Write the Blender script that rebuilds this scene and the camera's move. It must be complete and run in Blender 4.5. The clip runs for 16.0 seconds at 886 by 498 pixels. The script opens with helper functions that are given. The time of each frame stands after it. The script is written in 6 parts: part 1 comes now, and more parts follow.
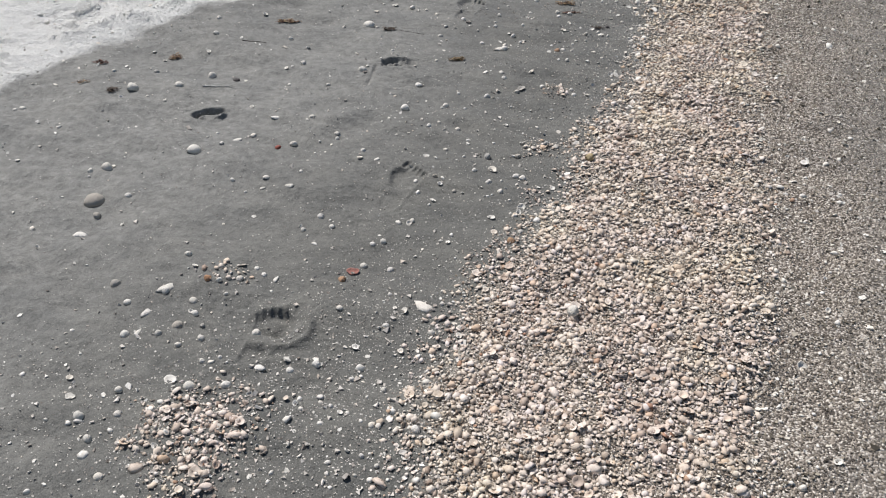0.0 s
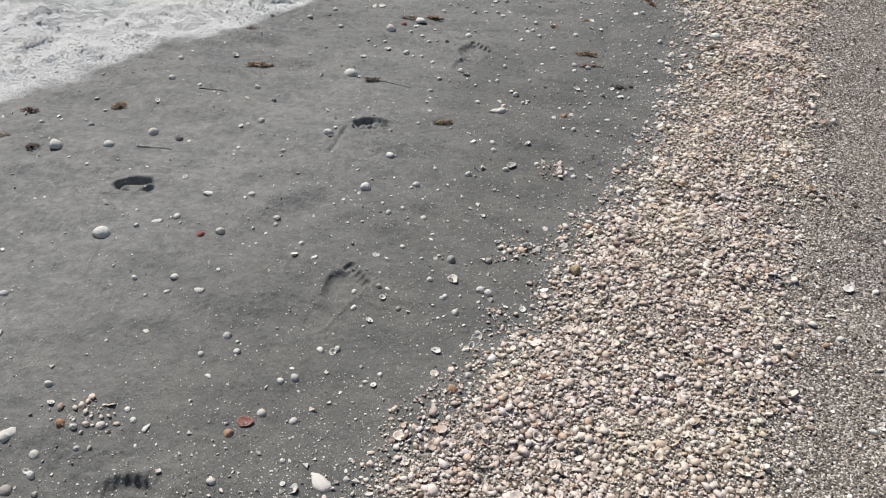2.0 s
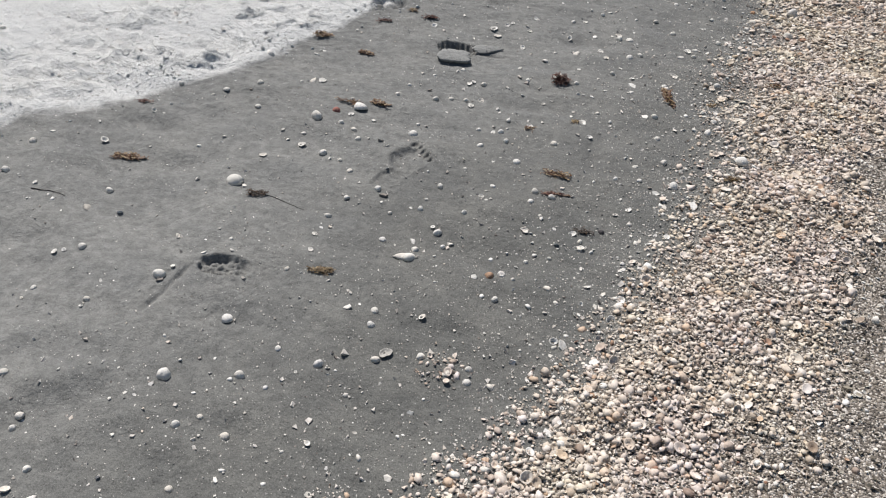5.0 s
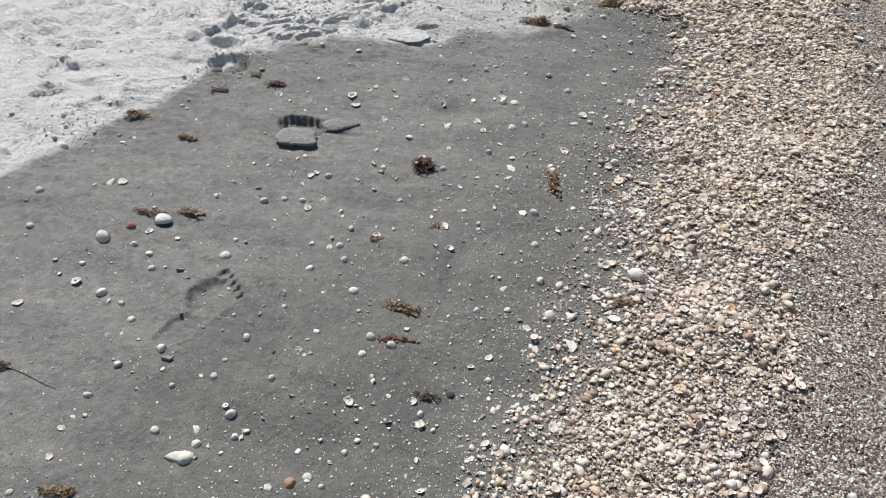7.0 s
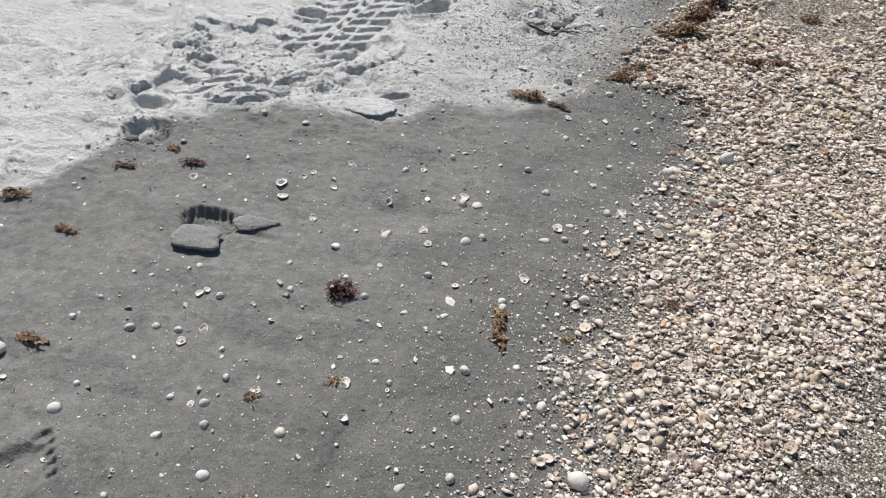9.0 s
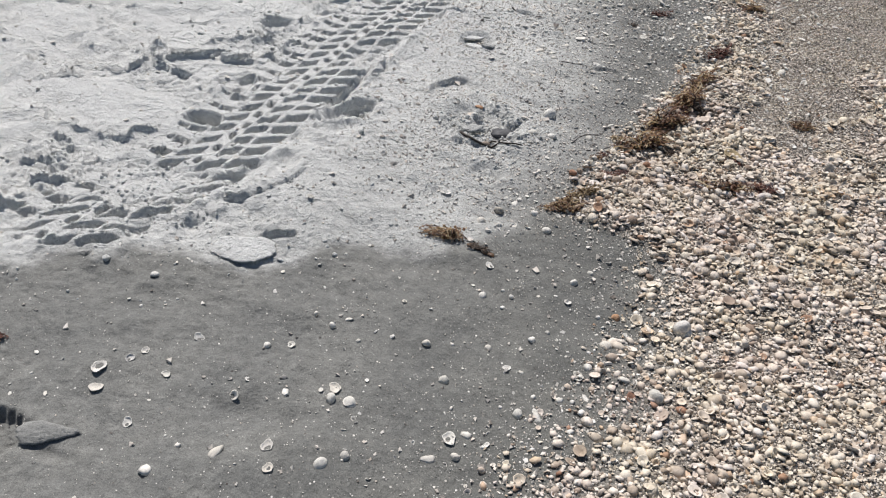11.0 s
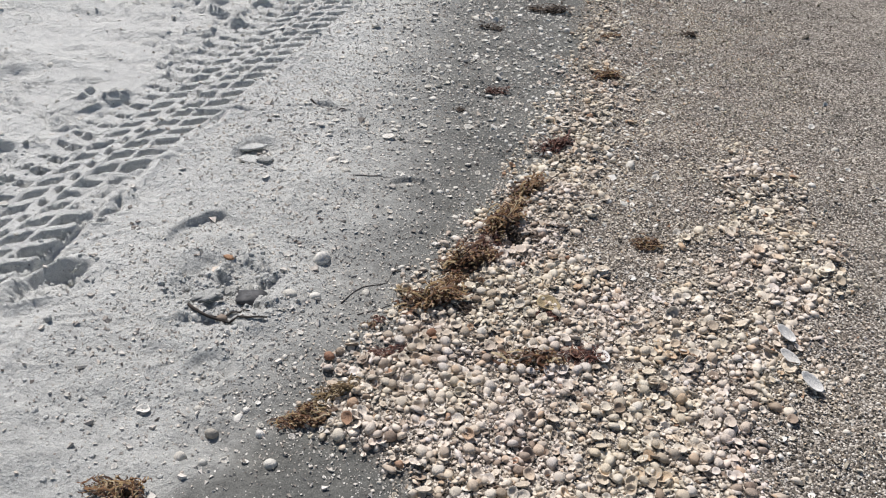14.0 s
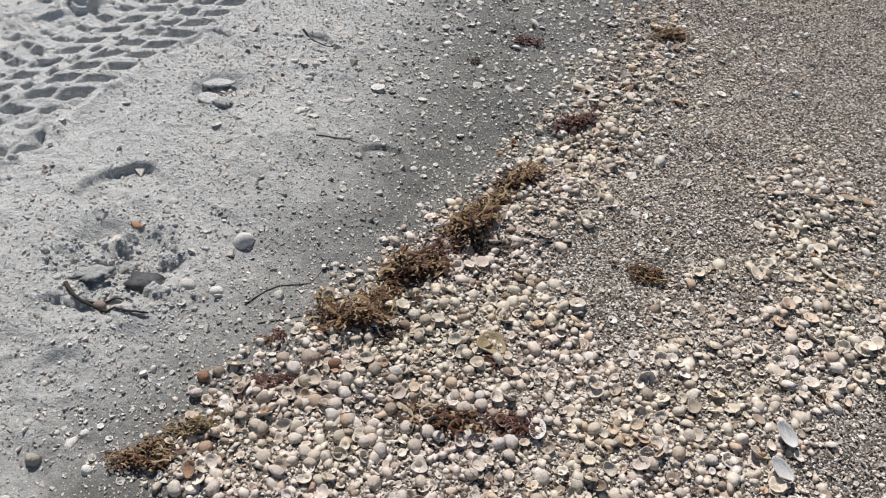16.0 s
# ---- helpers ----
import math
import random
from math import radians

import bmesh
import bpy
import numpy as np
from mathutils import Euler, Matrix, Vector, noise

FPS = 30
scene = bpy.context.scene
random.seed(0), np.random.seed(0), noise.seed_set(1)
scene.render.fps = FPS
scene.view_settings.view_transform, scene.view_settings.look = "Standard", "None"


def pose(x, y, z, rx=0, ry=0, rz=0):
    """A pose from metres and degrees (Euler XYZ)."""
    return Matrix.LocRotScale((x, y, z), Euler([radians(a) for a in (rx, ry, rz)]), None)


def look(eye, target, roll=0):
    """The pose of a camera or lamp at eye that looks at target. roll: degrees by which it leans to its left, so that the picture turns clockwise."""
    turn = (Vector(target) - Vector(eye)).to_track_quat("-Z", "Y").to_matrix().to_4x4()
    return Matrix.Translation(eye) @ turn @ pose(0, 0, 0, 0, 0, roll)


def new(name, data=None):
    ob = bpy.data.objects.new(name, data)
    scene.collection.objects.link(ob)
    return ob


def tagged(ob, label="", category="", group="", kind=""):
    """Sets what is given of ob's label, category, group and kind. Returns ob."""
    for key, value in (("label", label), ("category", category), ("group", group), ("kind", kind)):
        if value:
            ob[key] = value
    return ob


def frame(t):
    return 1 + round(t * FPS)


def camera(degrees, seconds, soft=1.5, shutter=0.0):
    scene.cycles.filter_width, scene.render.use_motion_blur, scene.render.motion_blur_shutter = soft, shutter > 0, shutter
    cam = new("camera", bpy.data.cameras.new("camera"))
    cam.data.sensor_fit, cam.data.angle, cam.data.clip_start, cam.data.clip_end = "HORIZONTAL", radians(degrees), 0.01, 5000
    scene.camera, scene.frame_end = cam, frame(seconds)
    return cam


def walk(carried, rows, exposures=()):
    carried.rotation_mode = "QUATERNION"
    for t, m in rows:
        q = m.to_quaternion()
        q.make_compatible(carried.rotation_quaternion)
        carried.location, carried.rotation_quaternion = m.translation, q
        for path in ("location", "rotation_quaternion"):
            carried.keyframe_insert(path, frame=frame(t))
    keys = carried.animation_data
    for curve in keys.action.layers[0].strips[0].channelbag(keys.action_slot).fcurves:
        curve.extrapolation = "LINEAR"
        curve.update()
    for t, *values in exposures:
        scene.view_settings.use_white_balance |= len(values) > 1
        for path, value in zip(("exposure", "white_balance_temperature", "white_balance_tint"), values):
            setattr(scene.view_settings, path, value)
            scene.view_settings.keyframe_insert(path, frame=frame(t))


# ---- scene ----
cam = camera(56.3, 16.0, soft=1.10)
PATH = [
    (0, (-0.822, -1.722, 1.41), (-0.548, -0.171, 0.177), 4.1),
    (0.5, (-0.783, -1.536, 1.404), (-0.413, 0.014, 0.196), 6.3),
    (1, (-0.744, -1.409, 1.407), (-0.458, 0.156, 0.194), 6.4),
    (1.5, (-0.594, -1.255, 1.4), (-0.496, 0.326, 0.18), 5.4),
    (2, (-0.467, -1.172, 1.402), (-0.336, 0.382, 0.15), 4.5),
    (2.5, (-0.397, -1.01, 1.401), (-0.113, 0.526, 0.152), 6.6),
    (3, (-0.367, -0.894, 1.411), (-0.183, 0.675, 0.185), 7.4),
    (3.5, (-0.236, -0.738, 1.396), (-0.253, 0.835, 0.16), 7.7),
    (4, (-0.091, -0.605, 1.397), (-0.187, 0.959, 0.154), 6.1),
    (4.2, (-0.051, -0.537, 1.396), (-0.125, 1.022, 0.146), 5.2),
    (6.3, (0.312, 0.145, 1.341), (0.143, 1.648, 0.032), 5.1),
    (6.5, (0.337, 0.219, 1.343), (0.183, 1.718, 0.027), 4.2),
    (7, (0.377, 0.407, 1.363), (0.364, 1.939, 0.078), 5.0),
    (7.5, (0.425, 0.545, 1.355), (0.465, 2.086, 0.081), 6.9),
    (8, (0.537, 0.719, 1.356), (0.425, 2.296, 0.13), 8.2),
    (8.5, (0.598, 0.83, 1.337), (0.382, 2.343, 0.047), 5.4),
    (9, (0.625, 1.016, 1.337), (0.494, 2.543, 0.052), 6.8),
    (9.5, (0.648, 1.171, 1.356), (0.604, 2.736, 0.111), 8.2),
    (9.7, (0.666, 1.223, 1.346), (0.595, 2.79, 0.105), 8.1),
    (11.8, (0.897, 1.922, 1.335), (0.714, 3.487, 0.103), 7.0),
    (12, (0.904, 1.961, 1.346), (0.739, 3.526, 0.112), 6.9),
    (12.5, (0.997, 2.075, 1.358), (0.817, 3.685, 0.186), 8.0),
    (13, (1.129, 2.194, 1.359), (0.901, 3.822, 0.219), 6.4),
    (13.5, (1.202, 2.331, 1.352), (1.005, 3.933, 0.17), 3.9),
    (14, (1.273, 2.523, 1.356), (1.174, 4.115, 0.149), 4.5),
    (14.5, (1.311, 2.621, 1.354), (1.193, 4.183, 0.11), 5.6),
    (15, (1.404, 2.726, 1.363), (1.003, 4.226, 0.103), 5.8),
    (15.5, (1.511, 2.859, 1.346), (1.02, 4.274, 0.021), 4.0),
    (16, (1.555, 3.058, 1.311), (1.25, 4.444, -0.098), 6.5),
]
walk(cam, [(t, look(eye, target, roll)) for t, eye, target, roll in PATH], [(0.0, 0.0), (2.0, -0.02), (3.3, 0.07), (4.2, 0.05), (6.3, 0.04), (8.0, 0.10), (9.5, 0.02), (12.5, -0.01), (13.5, -0.04), (14.5, -0.02), (15.0, -0.08), (15.5, -0.10), (16.0, -0.13)])

# ---- light ----
SUN_EL, SUN_AZ = 52.0, -33.0      # degrees; azimuth from +y towards +x
world = bpy.data.worlds.new("sky")
scene.world = world
world.use_nodes = True
sky = world.node_tree.nodes.new("ShaderNodeTexSky")
sky.sky_type, sky.sun_disc = "NISHITA", False
sky.sun_elevation, sky.sun_rotation = radians(SUN_EL), radians(SUN_AZ % 360)
world.node_tree.links.new(sky.outputs[0], world.node_tree.nodes["Background"].inputs[0])
world.node_tree.nodes["Background"].inputs[1].default_value = 0.062
sun = new("sun", bpy.data.lights.new("sun", "SUN"))
sun.data.energy, sun.data.angle, sun.data.color = 5.0, radians(0.6), (1.0, 0.955, 0.925)
_e, _a = radians(SUN_EL), radians(SUN_AZ)
sun.matrix_world = look((10 * math.cos(_e) * math.sin(_a), 10 * math.cos(_e) * math.cos(_a), 10 * math.sin(_e)), (0, 0, 0))
scene.view_settings.exposure = 0.08


# ---- helpers of the scene ----
def smooth(a, b, v):
    t = np.clip((v - a) / (b - a), 0, 1)
    return t * t * (3 - 2 * t)


TABLES = {}


def value_noise(x, y, seed):
    if seed not in TABLES:
        TABLES[seed] = np.random.RandomState(seed).rand(256, 256)
    tab = TABLES[seed]
    xi, yi = np.floor(x).astype(int), np.floor(y).astype(int)
    fx, fy = x - xi, y - yi
    fx, fy = fx * fx * (3 - 2 * fx), fy * fy * (3 - 2 * fy)
    x0, x1, y0, y1 = xi & 255, (xi + 1) & 255, yi & 255, (yi + 1) & 255
    return (tab[x0, y0] * (1 - fx) + tab[x1, y0] * fx) * (1 - fy) + (tab[x0, y1] * (1 - fx) + tab[x1, y1] * fx) * fy


def fbm(x, y, size, octaves, seed, gain=0.5):
    """Noise of zero mean, about -0.5 to 0.5, with its largest lumps of that size in metres."""
    total, amp, norm = 0, 1.0, 0
    for k in range(octaves):
        total = total + amp * (value_noise(x / size * 2 ** k + 17.3 * k, y / size * 2 ** k + 9.1 * k, seed + k) - 0.5)
        norm += amp
        amp *= gain
    return total / norm


def tri_mesh(name, verts, faces, material, smoothed=True):
    """A mesh from arrays of vertices and of triangles or quads."""
    me = bpy.data.meshes.new(name)
    verts, faces = np.asarray(verts, np.float32), np.asarray(faces, np.int32)
    k = faces.shape[1]
    me.vertices.add(len(verts))
    me.vertices.foreach_set("co", verts.ravel())
    me.loops.add(faces.size)
    me.loops.foreach_set("vertex_index", faces.ravel())
    me.polygons.add(len(faces))
    me.polygons.foreach_set("loop_start", np.arange(0, faces.size, k, dtype=np.int32))
    me.polygons.foreach_set("use_smooth", np.full(len(faces), smoothed))
    me.update(calc_edges=True)
    me.materials.append(material)
    return me


def many(name, verts, faces, mats, material, smoothed=True):
    """One mesh of many copies of a base form, each under its own 4 x 4 matrix."""
    n, nv = len(mats), len(verts)
    h = np.hstack([verts, np.ones((nv, 1))])
    v = np.einsum("nij,vj->nvi", mats[:, :3, :], h).reshape(-1, 3)
    f = (faces[None] + (np.arange(n) * nv)[:, None, None]).reshape(-1, faces.shape[1])
    return v, f


def matrices(x, y, z, sx, sy, sz, yaw, tilt_x, tilt_y):
    """Stacked matrices: scale, then tilt about x and y, then turn about z, then place."""
    n = len(x)
    m = np.zeros((n, 4, 4))
    cx, s_x, cy, s_y, cz, s_z = np.cos(tilt_x), np.sin(tilt_x), np.cos(tilt_y), np.sin(tilt_y), np.cos(yaw), np.sin(yaw)
    rx = np.zeros((n, 3, 3)); ry = np.zeros((n, 3, 3)); rz = np.zeros((n, 3, 3))
    rx[:, 0, 0] = 1; rx[:, 1, 1] = cx; rx[:, 1, 2] = -s_x; rx[:, 2, 1] = s_x; rx[:, 2, 2] = cx
    ry[:, 1, 1] = 1; ry[:, 0, 0] = cy; ry[:, 0, 2] = s_y; ry[:, 2, 0] = -s_y; ry[:, 2, 2] = cy
    rz[:, 2, 2] = 1; rz[:, 0, 0] = cz; rz[:, 0, 1] = -s_z; rz[:, 1, 0] = s_z; rz[:, 1, 1] = cz
    r = rz @ ry @ rx
    m[:, :3, 0], m[:, :3, 1], m[:, :3, 2] = r[:, :, 0] * sx[:, None], r[:, :, 1] * sy[:, None], r[:, :, 2] * sz[:, None]
    m[:, 0, 3], m[:, 1, 3], m[:, 2, 3], m[:, 3, 3] = x, y, z, 1
    return m


# ---- materials ----
def nodes_of(name):
    m = bpy.data.materials.new(name)
    m.use_nodes = True
    nt = m.node_tree
    return m, nt, nt.nodes["Principled BSDF"]


def add(nt, kind, **values):
    """A node with its inputs set by name; a socket as value links it."""
    node = nt.nodes.new(kind)
    for key, value in values.items():
        sock = node.inputs[key.replace("_", " ")]
        if isinstance(value, bpy.types.NodeSocket):
            nt.links.new(value, sock)
        else:
            sock.default_value = value
    return node


def ramp(nt, fac, stops, mode="LINEAR"):
    node = nt.nodes.new("ShaderNodeValToRGB")
    node.color_ramp.interpolation = mode
    while len(node.color_ramp.elements) < len(stops):
        node.color_ramp.elements.new(0.5)
    for el, (p, c) in zip(node.color_ramp.elements, stops):
        el.position, el.color = p, (*c, 1)
    nt.links.new(fac, node.inputs[0])
    return node.outputs[0]


def mixed(nt, fac, a, b, mode="MIX"):
    node = nt.nodes.new("ShaderNodeMix")
    node.data_type, node.blend_type = "RGBA", mode
    for sock, value in ((node.inputs[0], fac), (node.inputs[6], a), (node.inputs[7], b)):
        if isinstance(value, bpy.types.NodeSocket):
            nt.links.new(value, sock)
        else:
            sock.default_value = (*value, 1) if isinstance(value, tuple) else value
    return node.outputs[2]


def maths(nt, op, a, b=0.0, clamp=False):
    node = nt.nodes.new("ShaderNodeMath")
    node.operation, node.use_clamp = op, clamp
    for sock, value in ((node.inputs[0], a), (node.inputs[1], b)):
        if isinstance(value, bpy.types.NodeSocket):
            nt.links.new(value, sock)
        else:
            sock.default_value = value
    return node.outputs[0]


def attribute(nt, name):
    node = nt.nodes.new("ShaderNodeAttribute")
    node.attribute_name = name
    return node.outputs["Fac"]


def sand_material(name, attributes=True, dryness=0.0):
    """Quartz sand: grey when damp, pale when dry, with shell grit and, on the bank, shell hash."""
    m, nt, bsdf = nodes_of(name)
    co = nt.nodes.new("ShaderNodeTexCoord").outputs["Object"]
    grain = add(nt, "ShaderNodeTexNoise", Vector=co, Scale=380.0, Detail=3.0, Roughness=0.8).outputs[0]
    patch = add(nt, "ShaderNodeTexNoise", Vector=co, Scale=5.0, Detail=6.0, Roughness=0.66).outputs[0]
    blot = add(nt, "ShaderNodeTexNoise", Vector=co, Scale=38.0, Detail=4.0, Roughness=0.65).outputs[0]
    wet = ramp(nt, grain, [(0.32, (0.086, 0.087, 0.082)), (0.5, (0.147, 0.148, 0.139)), (0.68, (0.222, 0.222, 0.209))])
    wet = mixed(nt, 0.75, wet, ramp(nt, patch, [(0.3, (0.66, 0.67, 0.68)), (0.7, (1.16, 1.14, 1.1))]), "MULTIPLY")
    wet = mixed(nt, 0.5, wet, ramp(nt, blot, [(0.3, (0.72, 0.72, 0.73)), (0.7, (1.17, 1.17, 1.15))]), "MULTIPLY")
    dry = ramp(nt, grain, [(0.28, (0.52, 0.522, 0.500)), (0.52, (0.80, 0.803, 0.772)), (0.75, (0.88, 0.882, 0.85))])
    dry = mixed(nt, 0.7, dry, ramp(nt, blot, [(0.28, (0.82, 0.82, 0.825)), (0.62, (1.05, 1.05, 1.05))]), "MULTIPLY")
    if attributes:
        d = attribute(nt, "dry")
        d = maths(nt, "ADD", d, maths(nt, "MULTIPLY", maths(nt, "SUBTRACT", blot, 0.5), maths(nt, "MULTIPLY", maths(nt, "MULTIPLY", d, maths(nt, "SUBTRACT", 1.0, d)), 2.4)), True)
    else:
        d = add(nt, "ShaderNodeValue").outputs[0]
        d.default_value = dryness
    # bands of coarser, darker grains and of pores, drawn out by the backwash
    stretch = add(nt, "ShaderNodeMapping", Vector=co)
    stretch.inputs["Rotation"].default_value = (0, 0, radians(28))
    stretch.inputs["Scale"].default_value = (1.0, 4.5, 1.0)
    band = add(nt, "ShaderNodeTexNoise", Vector=stretch.outputs[0], Scale=3.2, Detail=5.0, Roughness=0.6).outputs[0]
    band = ramp(nt, band, [(0.45, (0, 0, 0)), (0.68, (1, 1, 1))])
    pore = add(nt, "ShaderNodeTexVoronoi", Vector=co, Scale=210.0)
    odd = add(nt, "ShaderNodeSeparateColor", Color=pore.outputs["Color"])
    hole = maths(nt, "LESS_THAN", odd.outputs[0], maths(nt, "ADD", maths(nt, "MULTIPLY", band, 0.34), 0.05))
    hole = maths(nt, "MULTIPLY", hole, maths(nt, "LESS_THAN", pore.outputs["Distance"], 0.36))
    # the shade inside the sunken pores is put into the colour
    wet = mixed(nt, maths(nt, "MULTIPLY", hole, 0.6), wet, (0.05, 0.05, 0.047))
    col = mixed(nt, d, wet, dry)
    crumb = add(nt, "ShaderNodeTexNoise", Vector=co, Scale=85.0, Detail=6.0, Roughness=0.7).outputs[0]
    crumb = maths(nt, "MULTIPLY", maths(nt, "SUBTRACT", crumb, 0.5), maths(nt, "MULTIPLY", d, 8.5))
    ripple = add(nt, "ShaderNodeTexNoise", Vector=co, Scale=55.0, Detail=5.0, Roughness=0.6).outputs[0]
    height = maths(nt, "ADD", maths(nt, "MULTIPLY", grain, maths(nt, "ADD", maths(nt, "MULTIPLY", d, 0.5), 0.35)), maths(nt, "ADD", crumb, maths(nt, "MULTIPLY", ripple, 2.6)))
    height = maths(nt, "SUBTRACT", height, maths(nt, "MULTIPLY", hole, 0.5))
    height = maths(nt, "ADD", height, maths(nt, "MULTIPLY", blot, maths(nt, "ADD", maths(nt, "MULTIPLY", d, 1.6), 0.5)))
    if attributes:
        # specks of broken shell lying in the sand
        for size, share, seed in ((300.0, 0.30, 3.1), (170.0, 0.12, 7.7)):
            vor = add(nt, "ShaderNodeTexVoronoi", Vector=co, Scale=size)
            pick = add(nt, "ShaderNodeSeparateColor", Color=vor.outputs["Color"])
            lim = maths(nt, "MULTIPLY", attribute(nt, "grit"), share)
            on = maths(nt, "LESS_THAN", pick.outputs[0], lim)
            near = maths(nt, "LESS_THAN", vor.outputs["Distance"], maths(nt, "ADD", maths(nt, "MULTIPLY", pick.outputs[1], 0.35), 0.10))
            spot = maths(nt, "MULTIPLY", on, near)
            tone = ramp(nt, pick.outputs[2], [(0.0, (0.07, 0.06, 0.055)), (0.28, (0.30, 0.27, 0.24)), (0.45, (0.6, 0.57, 0.52)), (1.0, (0.78, 0.76, 0.72))])
            col = mixed(nt, spot, col, tone)
            height = maths(nt, "ADD", height, maths(nt, "MULTIPLY", spot, 1.2))
        # hash of crushed shell on the bank
        vor = add(nt, "ShaderNodeTexVoronoi", Vector=co, Scale=210.0)
        vor.voronoi_dimensions = "3D"
        pick = add(nt, "ShaderNodeSeparateColor", Color=vor.outputs["Color"])
        tone = ramp(nt, pick.outputs[0], [(0.0, (0.066, 0.055, 0.047)), (0.32, (0.165, 0.144, 0.121)), (0.55, (0.28, 0.248, 0.21)),
                                          (0.78, (0.48, 0.432, 0.378)), (0.95, (0.74, 0.70, 0.64))])
        tone = mixed(nt, 0.6, tone, ramp(nt, patch, [(0.3, (0.85, 0.84, 0.84)), (0.7, (1.12, 1.08, 1.02))]), "MULTIPLY")
        bank = attribute(nt, "bank")
        bank = maths(nt, "ADD", bank, maths(nt, "MULTIPLY", maths(nt, "SUBTRACT", pick.outputs[1], 0.5), maths(nt, "MULTIPLY", maths(nt, "MULTIPLY", bank, maths(nt, "SUBTRACT", 1.0, bank)), 3.6)), True)
        col = mixed(nt, bank, col, tone)
        lump = maths(nt, "MULTIPLY", maths(nt, "SUBTRACT", 1.0, vor.outputs["Distance"]), 2.4)
        height = maths(nt, "ADD", height, maths(nt, "MULTIPLY", maths(nt, "ADD", lump, pick.outputs[2]), bank))
    bump = add(nt, "ShaderNodeBump", Height=height, Strength=0.8, Distance=0.003)
    nt.links.new(col, bsdf.inputs["Base Color"])
    nt.links.new(bump.outputs[0], bsdf.inputs["Normal"])
    bsdf.inputs["Roughness"].default_value = 0.9
    bsdf.inputs["Specular IOR Level"].default_value = 0.08
    bsdf.inputs["Sheen Weight"].default_value = 0.15
    bsdf.inputs["Sheen Roughness"].default_value = 0.45
    return m


SHELL_TONES = [(0.0, (0.300, 0.235, 0.190)), (0.08, (0.460, 0.390, 0.325)), (0.3, (0.650, 0.588, 0.515)), (0.5, (0.770, 0.718, 0.650)), (0.64, (0.675, 0.590, 0.495)),
               (0.76, (0.720, 0.682, 0.650)), (0.92, (0.675, 0.590, 0.500)), (0.985, (0.600, 0.460, 0.340)), (1.0, (0.330, 0.190, 0.130))]
WHITE_TONES = [(0.0, (0.640, 0.618, 0.565)), (0.3, (0.765, 0.745, 0.695)), (0.6, (0.830, 0.810, 0.770)), (0.85, (0.745, 0.700, 0.625)), (1.0, (0.690, 0.675, 0.655))]


def shell_material(name, tones, single=False, ring=420.0, drifts=False):
    """Bleached shell: a tone of its own for each shell, faint growth rings, pits and grime."""
    m, nt, bsdf = nodes_of(name)
    pick = nt.nodes.new("ShaderNodeObjectInfo").outputs["Random"] if single else nt.nodes.new("ShaderNodeNewGeometry").outputs["Random Per Island"]
    col = ramp(nt, pick, tones)
    co = nt.nodes.new("ShaderNodeTexCoord").outputs["Object"]
    stain = add(nt, "ShaderNodeTexNoise", Vector=co, Scale=110.0, Detail=4.0, Roughness=0.65).outputs[0]
    fine = add(nt, "ShaderNodeTexNoise", Vector=co, Scale=600.0, Detail=2.0).outputs[0]
    col = mixed(nt, 0.8, col, ramp(nt, stain, [(0.28, (0.66, 0.63, 0.59)), (0.58, (1.04, 1.04, 1.03))]), "MULTIPLY")
    if drifts:
        # broad drifts of creamier and of pinker shells
        place = nt.nodes.new("ShaderNodeNewGeometry").outputs["Position"]
        drift = add(nt, "ShaderNodeTexNoise", Vector=place, Scale=4.5, Detail=3.0, Roughness=0.6).outputs[0]
        up = add(nt, "ShaderNodeSeparateXYZ", Vector=place).outputs[1]
        drift = maths(nt, "ADD", drift, maths(nt, "MULTIPLY", maths(nt, "SUBTRACT", up, 2.2), 0.024))
        col = mixed(nt, 0.9, col, ramp(nt, drift, [(0.36, (0.994, 0.951, 0.965)), (0.5, (1.0, 0.975, 0.955)), (0.64, (1.002, 0.987, 0.910))]), "MULTIPLY")
    nt.links.new(col, bsdf.inputs["Base Color"])
    height = maths(nt, "ADD", maths(nt, "MULTIPLY", stain, 1.2), fine)
    if single:
        wave = add(nt, "ShaderNodeTexWave", Vector=co, Scale=ring, Distortion=1.5, Detail=1.0)
        wave.wave_type = "RINGS"
        height = maths(nt, "ADD", height, maths(nt, "MULTIPLY", wave.outputs[1], 0.7))
    bump = add(nt, "ShaderNodeBump", Height=height, Strength=0.5, Distance=0.001)
    nt.links.new(bump.outputs[0], bsdf.inputs["Normal"])
    bsdf.inputs["Roughness"].default_value = 0.68
    bsdf.inputs["Specular IOR Level"].default_value = 0.2
    return m


def plain_material(name, dark, light, scale=60.0, rough=0.6, bump=0.4):
    m, nt, bsdf = nodes_of(name)
    co = nt.nodes.new("ShaderNodeTexCoord").outputs["Object"]
    n1 = add(nt, "ShaderNodeTexNoise", Vector=co, Scale=scale, Detail=5.0, Roughness=0.65).outputs[0]
    n2 = add(nt, "ShaderNodeTexNoise", Vector=co, Scale=scale * 9, Detail=2.0).outputs[0]
    col = ramp(nt, n1, [(0.3, dark), (0.7, light)])
    col = mixed(nt, 0.5, col, ramp(nt, n2, [(0.3, (0.7, 0.7, 0.7)), (0.7, (1.15, 1.15, 1.15))]), "MULTIPLY")
    nt.links.new(col, bsdf.inputs["Base Color"])
    b = add(nt, "ShaderNodeBump", Height=maths(nt, "ADD", n1, n2), Strength=bump, Distance=0.0015)
    nt.links.new(b.outputs[0], bsdf.inputs["Normal"])
    bsdf.inputs["Roughness"].default_value = rough
    return m


